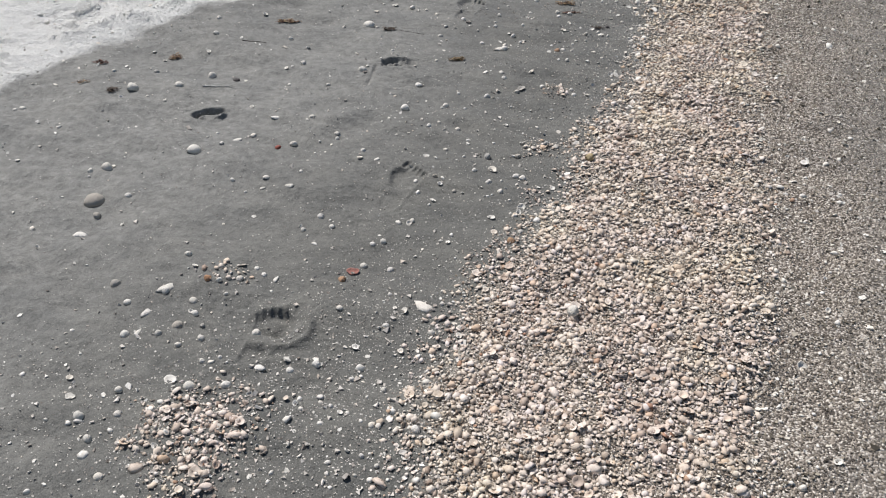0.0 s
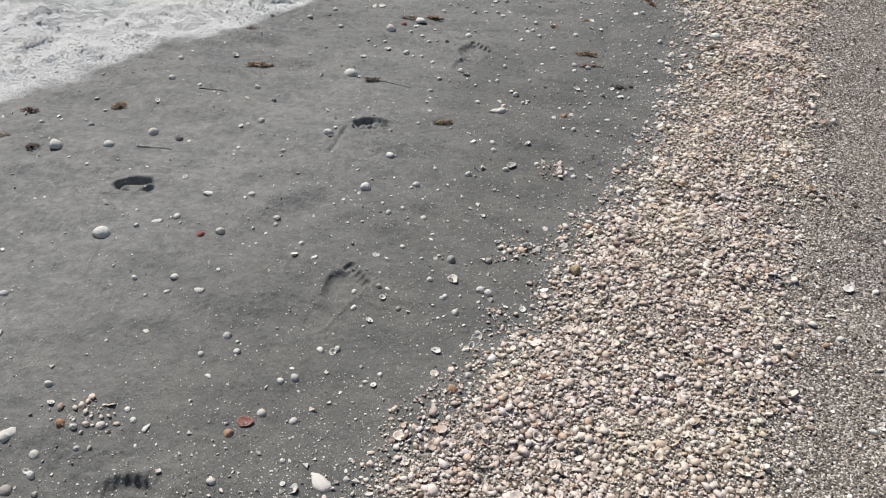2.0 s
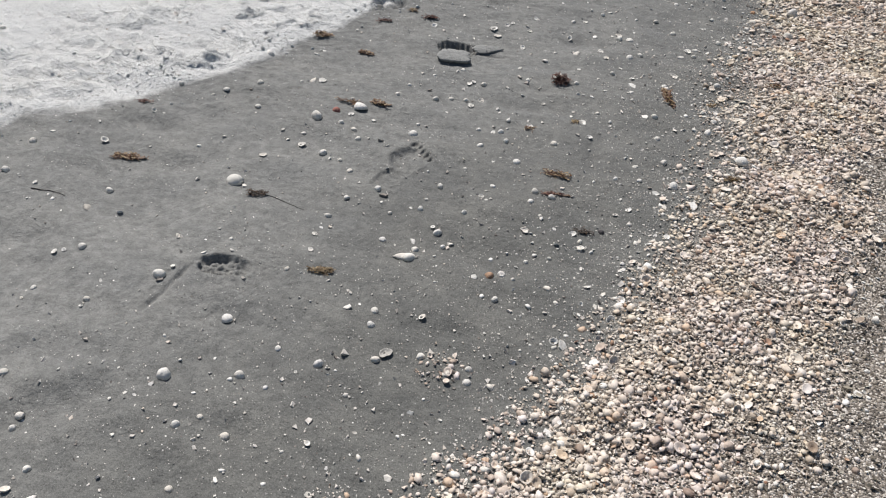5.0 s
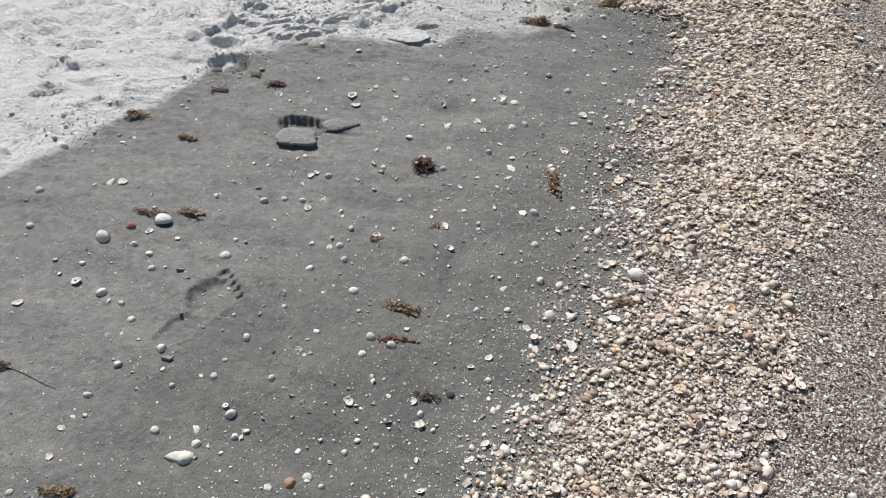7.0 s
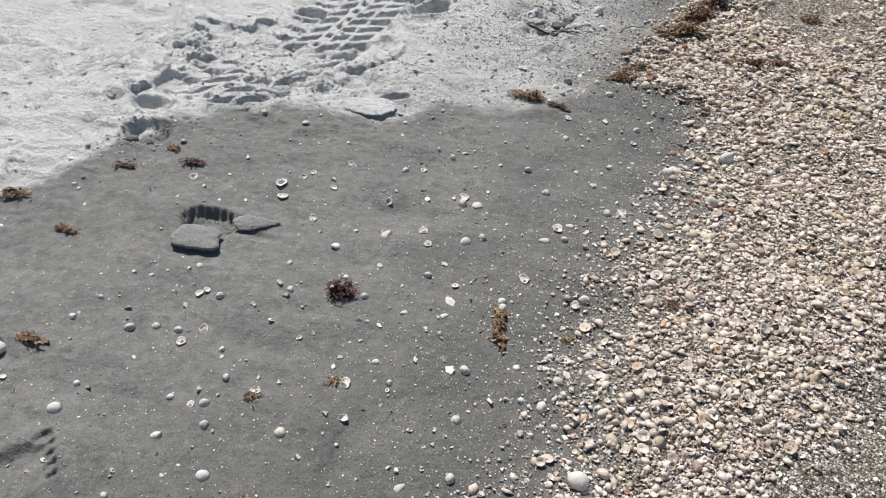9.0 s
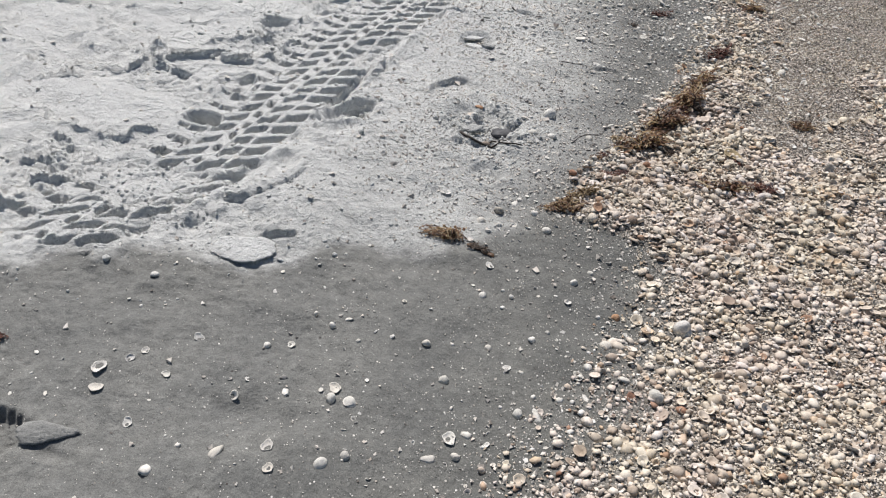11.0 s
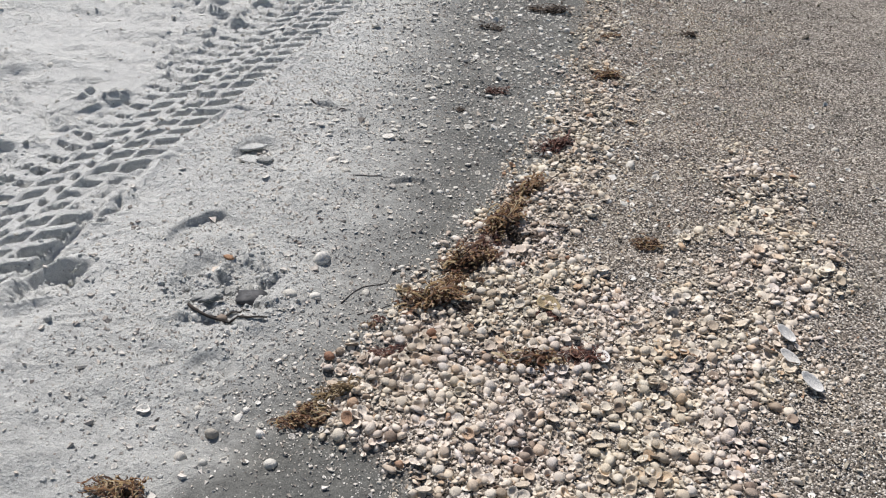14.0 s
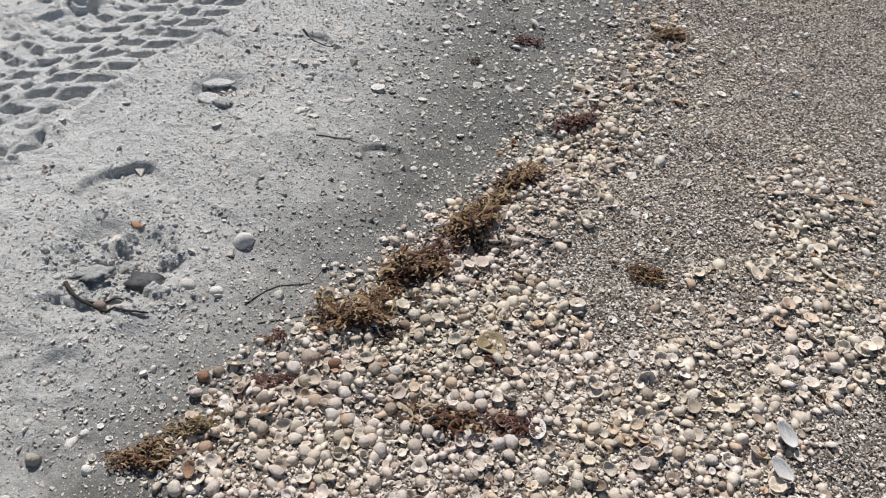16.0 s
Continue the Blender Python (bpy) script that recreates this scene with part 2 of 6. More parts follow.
def weed_material(name, tones):
    """Dried seaweed: each frond has its own brown."""
    m, nt, bsdf = nodes_of(name)
    pick = nt.nodes.new("ShaderNodeNewGeometry").outputs["Random Per Island"]
    col = ramp(nt, pick, tones)
    co = nt.nodes.new("ShaderNodeTexCoord").outputs["Object"]
    n1 = add(nt, "ShaderNodeTexNoise", Vector=co, Scale=160.0, Detail=3.0).outputs[0]
    col = mixed(nt, 0.7, col, ramp(nt, n1, [(0.3, (0.6, 0.58, 0.55)), (0.7, (1.2, 1.2, 1.2))]), "MULTIPLY")
    nt.links.new(col, bsdf.inputs["Base Color"])
    bsdf.inputs["Roughness"].default_value = 0.55
    # thin fronds let some of the light through
    thin = add(nt, "ShaderNodeBsdfTranslucent", Color=col)
    both = add(nt, "ShaderNodeMixShader", Fac=0.35)
    nt.links.new(bsdf.outputs[0], both.inputs[1])
    nt.links.new(thin.outputs[0], both.inputs[2])
    nt.links.new(both.outputs[0], nt.nodes["Material Output"].inputs[0])
    return m


SAND = sand_material("sand")
CLOD = sand_material("clod_sand", False, 0.05)
SMOOTH_CLOD = sand_material("smooth_clod_sand", False, 0.22)
PALE_FLAKE = sand_material("pale_flake_sand", False, 0.72)
PALE_CLOD = sand_material("pale_clod_sand", False, 0.55)
DRY_CLOD = sand_material("dry_clod_sand", False, 1.0)
BANK_SHELLS = shell_material("bank_shells", SHELL_TONES, drifts=True)
GRIT = shell_material("shell_grit", [(0.0, (0.20, 0.175, 0.155)), (0.12, (0.42, 0.385, 0.35)), (0.4, (0.60, 0.565, 0.52)), (0.8, (0.74, 0.70, 0.65)), (1.0, (0.66, 0.58, 0.50))])
HASH_CHIPS = shell_material("hash_chips", [(0.0, (0.107, 0.093, 0.074)), (0.35, (0.195, 0.172, 0.138)), (0.62, (0.332, 0.299, 0.241)), (0.84, (0.565, 0.515, 0.432)), (0.97, (0.78, 0.745, 0.665))])
SAND_SHELLS = shell_material("sand_shells", WHITE_TONES)
ONE_SHELL = shell_material("bank_shell", SHELL_TONES, True, drifts=True)
WHITE_SHELL = shell_material("bleached_shell", WHITE_TONES, True)
GREY_SHELL = shell_material("grey_shell", [(0.0, (0.36, 0.36, 0.345)), (0.5, (0.50, 0.485, 0.455)), (1.0, (0.43, 0.395, 0.345))], True)
RUST_SHELL = shell_material("rust_shell", [(0.0, (0.42, 0.22, 0.13)), (0.5, (0.48, 0.31, 0.19)), (1.0, (0.40, 0.26, 0.19))], True)
TAN_SHELL = shell_material("tan_shell", [(0.0, (0.40, 0.31, 0.18)), (1.0, (0.50, 0.42, 0.28))], True)
RED_SHELL = shell_material("red_shell", [(0.0, (0.28, 0.09, 0.07)), (0.5, (0.36, 0.16, 0.13)), (1.0, (0.40, 0.20, 0.17))], True)
DARK_SHELL = shell_material("dark_shell", [(0.0, (0.05, 0.05, 0.055)), (1.0, (0.10, 0.09, 0.09))], True)
PEARL = shell_material("mussel_shell", [(0.0, (0.66, 0.66, 0.67)), (1.0, (0.74, 0.73, 0.71))], True)
TAN_WEED = weed_material("tan_weed", [(0.0, (0.045, 0.020, 0.010)), (0.4, (0.17, 0.076, 0.035)), (0.66, (0.31, 0.175, 0.080)), (0.84, (0.45, 0.32, 0.155)), (1.0, (0.62, 0.52, 0.35))])
RED_WEED = weed_material("red_weed", [(0.0, (0.03, 0.010, 0.008)), (0.5, (0.125, 0.042, 0.029)), (0.88, (0.25, 0.105, 0.068)), (1.0, (0.42, 0.33, 0.27))])
OLIVE_WEED = weed_material("olive_weed", [(0.0, (0.07, 0.04, 0.018)), (0.5, (0.25, 0.165, 0.075)), (1.0, (0.46, 0.36, 0.20))])
DARK_WEED = weed_material("dark_weed", [(0.0, (0.018, 0.012, 0.008)), (0.6, (0.07, 0.042, 0.025)), (1.0, (0.17, 0.105, 0.06))])
TWIG = plain_material("twig_bark", (0.014, 0.012, 0.010), (0.05, 0.038, 0.03), 90.0, 0.8)
TAN_STONE = plain_material("tan_stone", (0.17, 0.13, 0.10), (0.30, 0.24, 0.19), 60.0, 0.7)
STONE = plain_material("dark_stone", (0.035, 0.037, 0.04), (0.10, 0.10, 0.105), 40.0, 0.7)

# ---- plan of the beach ----
# edge of the dry sand: y over x
DRY_X = [-60, -2.6, -1.9, -1.6, -1.25, -1.0, -0.69, -0.52, -0.45, -0.2, 0.1, 0.42, 0.74, 0.9, 1.2]
DRY_Y = [-58, 0.2, 1.02, 1.40, 1.76, 2.0, 2.36, 2.66, 2.88, 3.05, 3.14, 3.28, 3.44, 3.6, 4.2]
# left and right edge of the shell bank: x over y
LEFT_Y = [-60, -1.2, -0.74, -0.47, -0.1, 0.02, 0.34, 0.6, 0.85, 1.14, 1.5, 1.88, 2.05, 2.2, 2.4, 2.57, 2.83, 3.26, 3.45, 3.55, 3.64, 3.72, 3.85, 4.05,
          4.3, 4.62, 4.96, 5.42, 6.6, 8.0, 60]
LEFT_X = [-20, -0.9, -0.73, -0.66, -0.43, -0.33, -0.07, 0.05, 0.23, 0.40, 0.53, 0.70, 0.80, 0.78, 0.80, 0.86, 0.99, 1.12, 1.17, 1.14, 0.95, 0.93, 1.0, 1.08,
          1.2, 1.34, 1.42, 1.48, 1.63, 1.8, 12]
RIGHT_Y = [-60, -1.2, -0.8, -0.54, -0.15, 0.4, 0.68, 1.15, 1.47, 1.82, 2.15, 2.44, 2.7, 3.0, 3.4, 3.67, 3.9, 4.08, 4.16, 4.25, 4.5, 5.0, 5.65, 6.6, 8.0, 60]
RIGHT_X = [-18, -0.2, 0.0, 0.12, 0.33, 0.58, 0.68, 0.89, 1.08, 1.17, 1.3, 1.55, 1.68, 1.78, 1.84, 1.88, 1.965, 2.04, 1.75, 1.54, 1.5, 1.64, 1.68, 1.79, 1.95, 12.2]
# second patch of shells beyond the gap of hash
PATCH_Y = [4.05, 4.15, 4.3, 4.5, 4.8, 5.0, 5.15]
PATCH_A = [1.74, 1.74, 1.80, 1.90, 1.98, 2.03, 2.1]
PATCH_B = [2.07, 2.12, 2.24, 2.32, 2.28, 2.2, 2.1]
# the tyre's middle line: x over y
TYRE_Y = [2.9, 3.06, 3.3, 3.6, 4.0, 4.5, 5.0, 5.5, 6.0, 7.0, 9.0]
TYRE_X = [-0.46, -0.36, -0.235, -0.10, -0.02, 0.08, 0.21, 0.33, 0.45, 0.70, 1.2]


def dryness(x, y):
    edge = np.interp(x, DRY_X, DRY_Y)
    d = (y - edge) * 0.72 + 0.16 * fbm(x, y, 0.22, 5, 11, 0.62)
    d = d + 0.16 * oval(x, y, 0.17, 3.265, 0.115, 0.080, 0.3)
    left = smooth(-0.03, 0.06 + 0.25 * np.clip(-x - 2.5, 0, 40), d)
    right = 1 - smooth(np.interp(y, [3.6, 4.2], [0.47, 0.68]), np.interp(y, [3.6, 4.2], [0.93, 1.26]), x + 0.35 * fbm(x, y, 0.5, 4, 21) + 0.03 * (y - 4))
    mid = 1 - (0.24 + 0.10 * smooth(4.1, 3.7, y)) * smooth(0.05, 0.55, x - np.interp(y, TYRE_Y, TYRE_X))
    away = np.interp(y, LEFT_Y, LEFT_X) - x
    return np.maximum(left * right * mid, np.interp(y, [-0.4, 0.0, 0.8, 1.5, 2.0, 2.4, 2.8, 3.15], [0.09, 0.12, 0.135, 0.11, 0.09, 0.09, 0.085, 0.07]) * smooth(np.interp(y, [1.5, 2.5], [0.25, 0.02]), np.interp(y, [1.5, 2.5], [1.4, 0.65]), away + 0.5 * fbm(x, y, 0.6, 3, 25)))


def bank_cover(x, y):
    """How far the ground is covered by the bank's shells (0 to 1)."""
    n = 0.30 * fbm(x, y, 0.22, 5, 31, 0.62)
    reach = np.interp(y, [-1, 1.3, 2.0, 3.2, 3.5, 6], [0.10, 0.12, 0.30, 0.30, 0.08, 0.14])
    gap = x - np.interp(y, LEFT_Y, LEFT_X) + n * 0.7
    a = np.clip((gap + 0.07) / (reach + 0.07), 0, 1) ** 0.9
    b = 1 - smooth(-0.10, 0.10, x - np.interp(y, RIGHT_Y, RIGHT_X) + n)
    far = 1 - 0.22 * smooth(4.5, 5.6, y)
    c = smooth(-0.05, 0.05, x - np.interp(y, PATCH_Y, PATCH_A) + n) * (1 - smooth(-0.05, 0.05, x - np.interp(y, PATCH_Y, PATCH_B) + n))
    c = c * smooth(4.02, 4.1, y) * (1 - smooth(4.8, 5.2, y)) * 0.62
    for px, py, pr in ((-1.13, -0.57, 0.085), (-1.5, -0.42, 0.06), (-0.09, 0.59, 0.045), (0.0, 0.47, 0.05), (-0.29, 0.10, 0.04), (-1.08, -0.03, 0.035), (0.03, 0.98, 0.03), (-0.2, 0.3, 0.03)):
        c = np.maximum(c, (0.8 if pr > 0.055 else 0.42) * (1 - smooth(0.0, 2.0, np.hypot(x - px, y - py) / pr + 12 * n)))
    return np.maximum(a * b * far, c)


def hash_cover(x, y):
    """How far the ground is crushed shell: the bank and all beyond it."""
    n = 0.3 * fbm(x, y, 0.2, 4, 41)
    reach = np.interp(y, [-1, 1.3, 2.0, 3.2, 3.5, 6], [0.12, 0.15, 0.34, 0.34, 0.12, 0.18])
    past = x - np.maximum(np.interp(y, RIGHT_Y, RIGHT_X), np.interp(y, [4.0, 4.1] + PATCH_Y[1:] + [5.3], [-9, 2.1] + PATCH_B[1:] + [-9])) + n
    return smooth(-0.04, 1.0, (x - np.interp(y, LEFT_Y, LEFT_X) + n * 0.6) / reach) * (1 - np.interp(y, [2.6, 3.6], [0.5, 0.05]) * smooth(0.12, 0.6, past))


def grit_cover(x, y):
    """Share of loose shell specks on the sand."""
    gap = np.interp(y, LEFT_Y, LEFT_X) - x
    g = 0.95 * np.exp(-np.maximum(gap, 0) / 0.16) + 0.26 * np.exp(-np.maximum(gap, 0) / 1.1)
    patchy = 0.45 + 1.4 * np.clip(fbm(x, y, 0.4, 3, 51) + 0.35, 0, 1)
    g = g + 0.85 * smooth(3.4, 3.8, y) * smooth(-0.05 + 0.1 * (4.5 - np.clip(y, 3, 5)), 0.6, x) + 0.5 * (1 - smooth(-0.5, 0.1, y)) * smooth(-1.7, -1.1, x)
    return np.clip(g * patchy, 0, 1) * (1 - 0.6 * smooth(0.5, 0.9, -gap))


# ---- ground: one sheet with prints, tyre track and the bank ----
def steps(a, b, d):
    return list(np.arange(a, b - d / 2, d))


def far_steps(first, gap, reach=300.0):
    """Ever wider steps out to the horizon."""
    out, v = [], first
    while v < reach:
        out.append(v)
        gap *= 1.17
        v += gap
    return out + [reach]


MAIN_X = np.array([-v for v in far_steps(2.45, 0.02)[::-1]] + steps(-2.4, 1.3, 0.0140) + steps(1.3, 2.9, 0.030) + far_steps(2.9, 0.03))
MAIN_Y = np.array([-v for v in far_steps(1.22, 0.02)[::-1]] + steps(-1.2, 6.4, 0.0132) + steps(6.4, 7.4, 0.0200) + far_steps(7.4, 0.02))
# stretches of the sheet with finer steps: the prints, the dry sand with the tyre track; x, x, y, y, step
FINE = [(-1.14, -0.82, -0.46, -0.06, 0.0034), (-0.80, -0.42, 0.16, 0.58, 0.0034), (-0.74, -0.42, 0.92, 1.32, 0.0034), (-0.36, 0.02, 1.52, 1.96, 0.0034),
        (-0.26, 0.12, 2.36, 2.76, 0.0034), (-1.30, -1.10, 0.74, 0.92, 0.0036), (-0.95, -0.29, 1.90, 2.80, 0.0062), (-0.56, 0.45, 2.82, 5.0, 0.0043),
        (0.45, 0.86, 3.6, 5.0, 0.0052), (0.0, 0.75, 5.0, 6.0, 0.0055), (0.94, 1.14, 4.50, 4.70, 0.005)]
GRIDS = [(MAIN_X, MAIN_Y)]
HOLES = []
for x0, x1, y0, y1, gap in FINE:
    i0, i1 = np.searchsorted(MAIN_X, [x0, x1])
    j0, j1 = np.searchsorted(MAIN_Y, [y0, y1])
    HOLES.append((i0, i1, j0, j1))
    GRIDS.append((np.linspace(MAIN_X[i0], MAIN_X[i1], int((x1 - x0) / gap)), np.linspace(MAIN_Y[j0], MAIN_Y[j1], int((y1 - y0) / gap))))


def around(x, y, reach):
    """The part of the sheet within reach of a place: index slices and local coordinates."""
    i0, i1 = np.searchsorted(GX, [x - reach, x + reach])
    j0, j1 = np.searchsorted(GY, [y - reach, y + reach])
    s = (slice(i0, i1), slice(j0, j1))
    return s, XX[s] - x, YY[s] - y


def oval(u, v, cu, cv, ru, rv, soft=0.25):
    return 1 - smooth(1 - soft, 1 + soft, np.hypot((u - cu) / ru, (v - cv) / rv))


def pit(x, y, rx, ry, turn=0.0, depth=0.015, soft=0.4, rim=0.3, rough=0.0, uneven=0.3):
    s, dx, dy = around(x, y, 2.2 * max(rx, ry))
    c, n = math.cos(radians(turn)), math.sin(radians(turn))
    wob = 1 + uneven * fbm(XX[s], YY[s], 0.06, 2, 91)
    u, v = (dx * c + dy * n) * wob, (-dx * n + dy * c) * wob
    ZZ[s] += depth * rim * (oval(u, v, 0, 0, rx * 1.45, ry * 1.45, 0.35) - oval(u, v, 0, 0, rx, ry, soft)) - depth * oval(u, v, 0, 0, rx, ry, soft)
    if rough:
        ZZ[s] += rough * oval(u, v, 0, 0, rx * 1.2, ry * 1.2, 0.4) * fbm(XX[s], YY[s], 0.042, 2, 95)


def slab(x, y, rx, ry, turn, rise):
    """A flake of crust lifted towards its front edge, which drops off sharply."""
    s, dx, dy = around(x, y, 1.6 * max(rx, ry))
    c, n = math.cos(radians(turn)), math.sin(radians(turn))
    wob = 1 + 0.3 * fbm(XX[s], YY[s], 0.05, 3, 99)
    u, v = (dx * c + dy * n) * wob, (-dx * n + dy * c) * wob
    inside = 1 - smooth(0.96, 1.03, np.hypot(u / rx, v / ry))
    ZZ[s] += rise * inside * smooth(0.9, -0.8, v / ry)


def bare_foot(x0, y0, x1, y1, side, depth, heel=0.3, toe=0.85):
    """A bare foot's print from heel to toes; side +1 has its big toe towards -v."""
    length = math.hypot(x1 - x0, y1 - y0)
    cx, cy = (x0 + x1) / 2, (y0 + y1) / 2
    s, dx, dy = around(cx, cy, length)
    c, n = (x1 - x0) / length, (y1 - y0) / length
    u, v = (dx * c + dy * n) / length, (-dx * n + dy * c) / length * side
    u = u + 0.04 * fbm(XX[s], YY[s], 0.04, 3, 103)
    v = v + 0.05 * fbm(XX[s], YY[s], 0.05, 3, 107)
    # the ball: a steep wall on the big toe's side, a floor that rises towards the other
    ball = oval(u, v, 0.16, -0.02, 0.22, 0.19, 0.24) * (0.30 + 0.75 * smooth(0.16, -0.14, v))
    mound = 0.45 * oval(u, v, 0.14, 0.05, 0.11, 0.09, 0.6)
    toes = 0
    for k in range(5):
        toes = np.maximum(toes, oval(u, v, 0.435 - 0.036 * k, -0.15 + 0.078 * k, 0.074 - 0.007 * k, 0.041 - 0.002 * k, 0.35))
    back = heel * oval(u, v, -0.30, 0.02, 0.21, 0.125, 0.22)
    arch = heel * 0.7 * oval(u, v, -0.06, 0.05, 0.22, 0.10, 0.35)
    sunk = np.maximum(np.maximum(ball - mound * ball, toe * toes), np.maximum(back, arch))
    # the sand pressed up into a thin ridge along the outer side and round the heel
    edge = 0.165 + 0.05 * smooth(-0.1, 0.2, u) - 0.6 * np.clip(-0.33 - u, 0, 1) ** 1.5
    ridge = np.exp(-((v - edge) / 0.022) ** 2) * smooth(-0.52, -0.40, u) * (1 - smooth(0.05, 0.22, u))
    swell = oval(u, v, 0.14, 0, 0.40, 0.30, 0.35) * (1 - np.clip(ball * 2, 0, 1))
    ZZ[s] += depth * (0.22 * swell + 0.16 * ridge - sunk)


# tyre track
def tyre():
    s = (slice(*np.searchsorted(GX, [-1.1, 2.0])), slice(*np.searchsorted(GY, [2.8, 8.0])))
    x, y = XX[s], YY[s]
    if min(x.shape) < 2:
        return
    slope = np.gradient(np.interp(y[0], TYRE_Y, TYRE_X), y[0])[None, :]
    k = 1 / np.sqrt(1 + slope ** 2)
    across = (x - np.interp(y, TYRE_Y, TYRE_X)) * k + 0.012 * fbm(x, y, 0.12, 2, 111)
    along = y / k + 0.25 * across + 0.012 * fbm(x, y, 0.1, 2, 115)
    a = across / 0.155
    fade = smooth(2.95, 3.2, y)
    inside = (1 - smooth(0.97, 1.06, np.abs(a))) * fade
    pits = 0
    # columns of slots: left and right bound, slant, one slot's y, half its thickness
    for lo, hi, slant, y0, thick in ((-1.05, -0.85, -10, 4.600, 0.012), (-0.80, -0.49, -8, 4.589, 0.0165), (-0.40, -0.11, 38, 4.546, 0.0160), (-0.02, 0.13, -25, 4.588, 0.0140),
                                     (0.20, 0.48, 36, 4.573, 0.0160), (0.57, 0.95, 28, 4.529, 0.0195)):
        mid, half = (lo + hi) / 2, (hi - lo) / 2
        q = y - math.tan(radians(slant)) * (x - np.interp(y, TYRE_Y, TYRE_X) - mid * 0.155) - y0 + 0.022 * fbm(x, y, 0.07, 3, 117)
        q = np.abs((q / 0.0735 + 0.5) % 1.0 - 0.5) * 0.0735 * math.cos(radians(slant))
        gap = np.minimum(thick + 0.012 * fbm(x, y, 0.07, 2, 116) - q, (half - np.abs(a - mid + 0.05 * fbm(x, y, 0.05, 2, 118))) * 0.155)
        pits = np.maximum(pits, smooth(-0.0008, 0.0036, gap) * (0.55 + 0.9 * np.clip(1.3 * fbm(x, y, 0.07, 2, 122) + 0.45, 0, 1)))
    zig = np.maximum(np.exp(-((np.abs(a + 0.175) - 0.34) / 0.035) ** 2), np.exp(-((a - 0.34) / 0.03) ** 2))
    # places where the tread has crumbled
    kept = smooth(-0.10, 0.05, fbm(x, y, 0.20, 4, 119) + 0.14 * (y - 3.62))
    ruin = 0.022 * fbm(x, y, 0.036, 4, 123, 0.66) - 0.016 * pits * smooth(-0.1, 0.15, fbm(x, y, 0.12, 2, 124))
    ZZ[s] = ZZ[s] * (1 - 0.75 * inside) + inside * (kept * (0.008 + 0.004 * zig * (1 - pits) - 0.031 * pits * (1 - 0.8 * smooth(6.3, 6.5, y))) + (1 - kept) * (ruin - 0.004) + 0.005 * fbm(x, y, 0.025, 2, 127))
    # rolled-up side walls
    wall = np.exp(-((a - 1.16) / 0.10) ** 2) * (0.35 + 0.9 * np.clip(fbm(x, y, 0.3, 2, 131) + 0.4, 0, 1))
    other = np.exp(-((a + 1.15) / 0.12) ** 2) * np.clip(fbm(x, y, 0.2, 3, 135) + 0.4, 0, 1)
    ZZ[s] -= 0.030 * smooth(0.93, 1.0, a) * np.exp(-np.clip(a - 1.0, 0, 9) / 0.35) * smooth(3.94, 4.04, y) * (1 - smooth(4.25, 4.4, y))
    ZZ[s] += fade * (0.010 * wall + 0.014 * other * (1 + 2 * fbm(x, y, 0.04, 2, 139)))


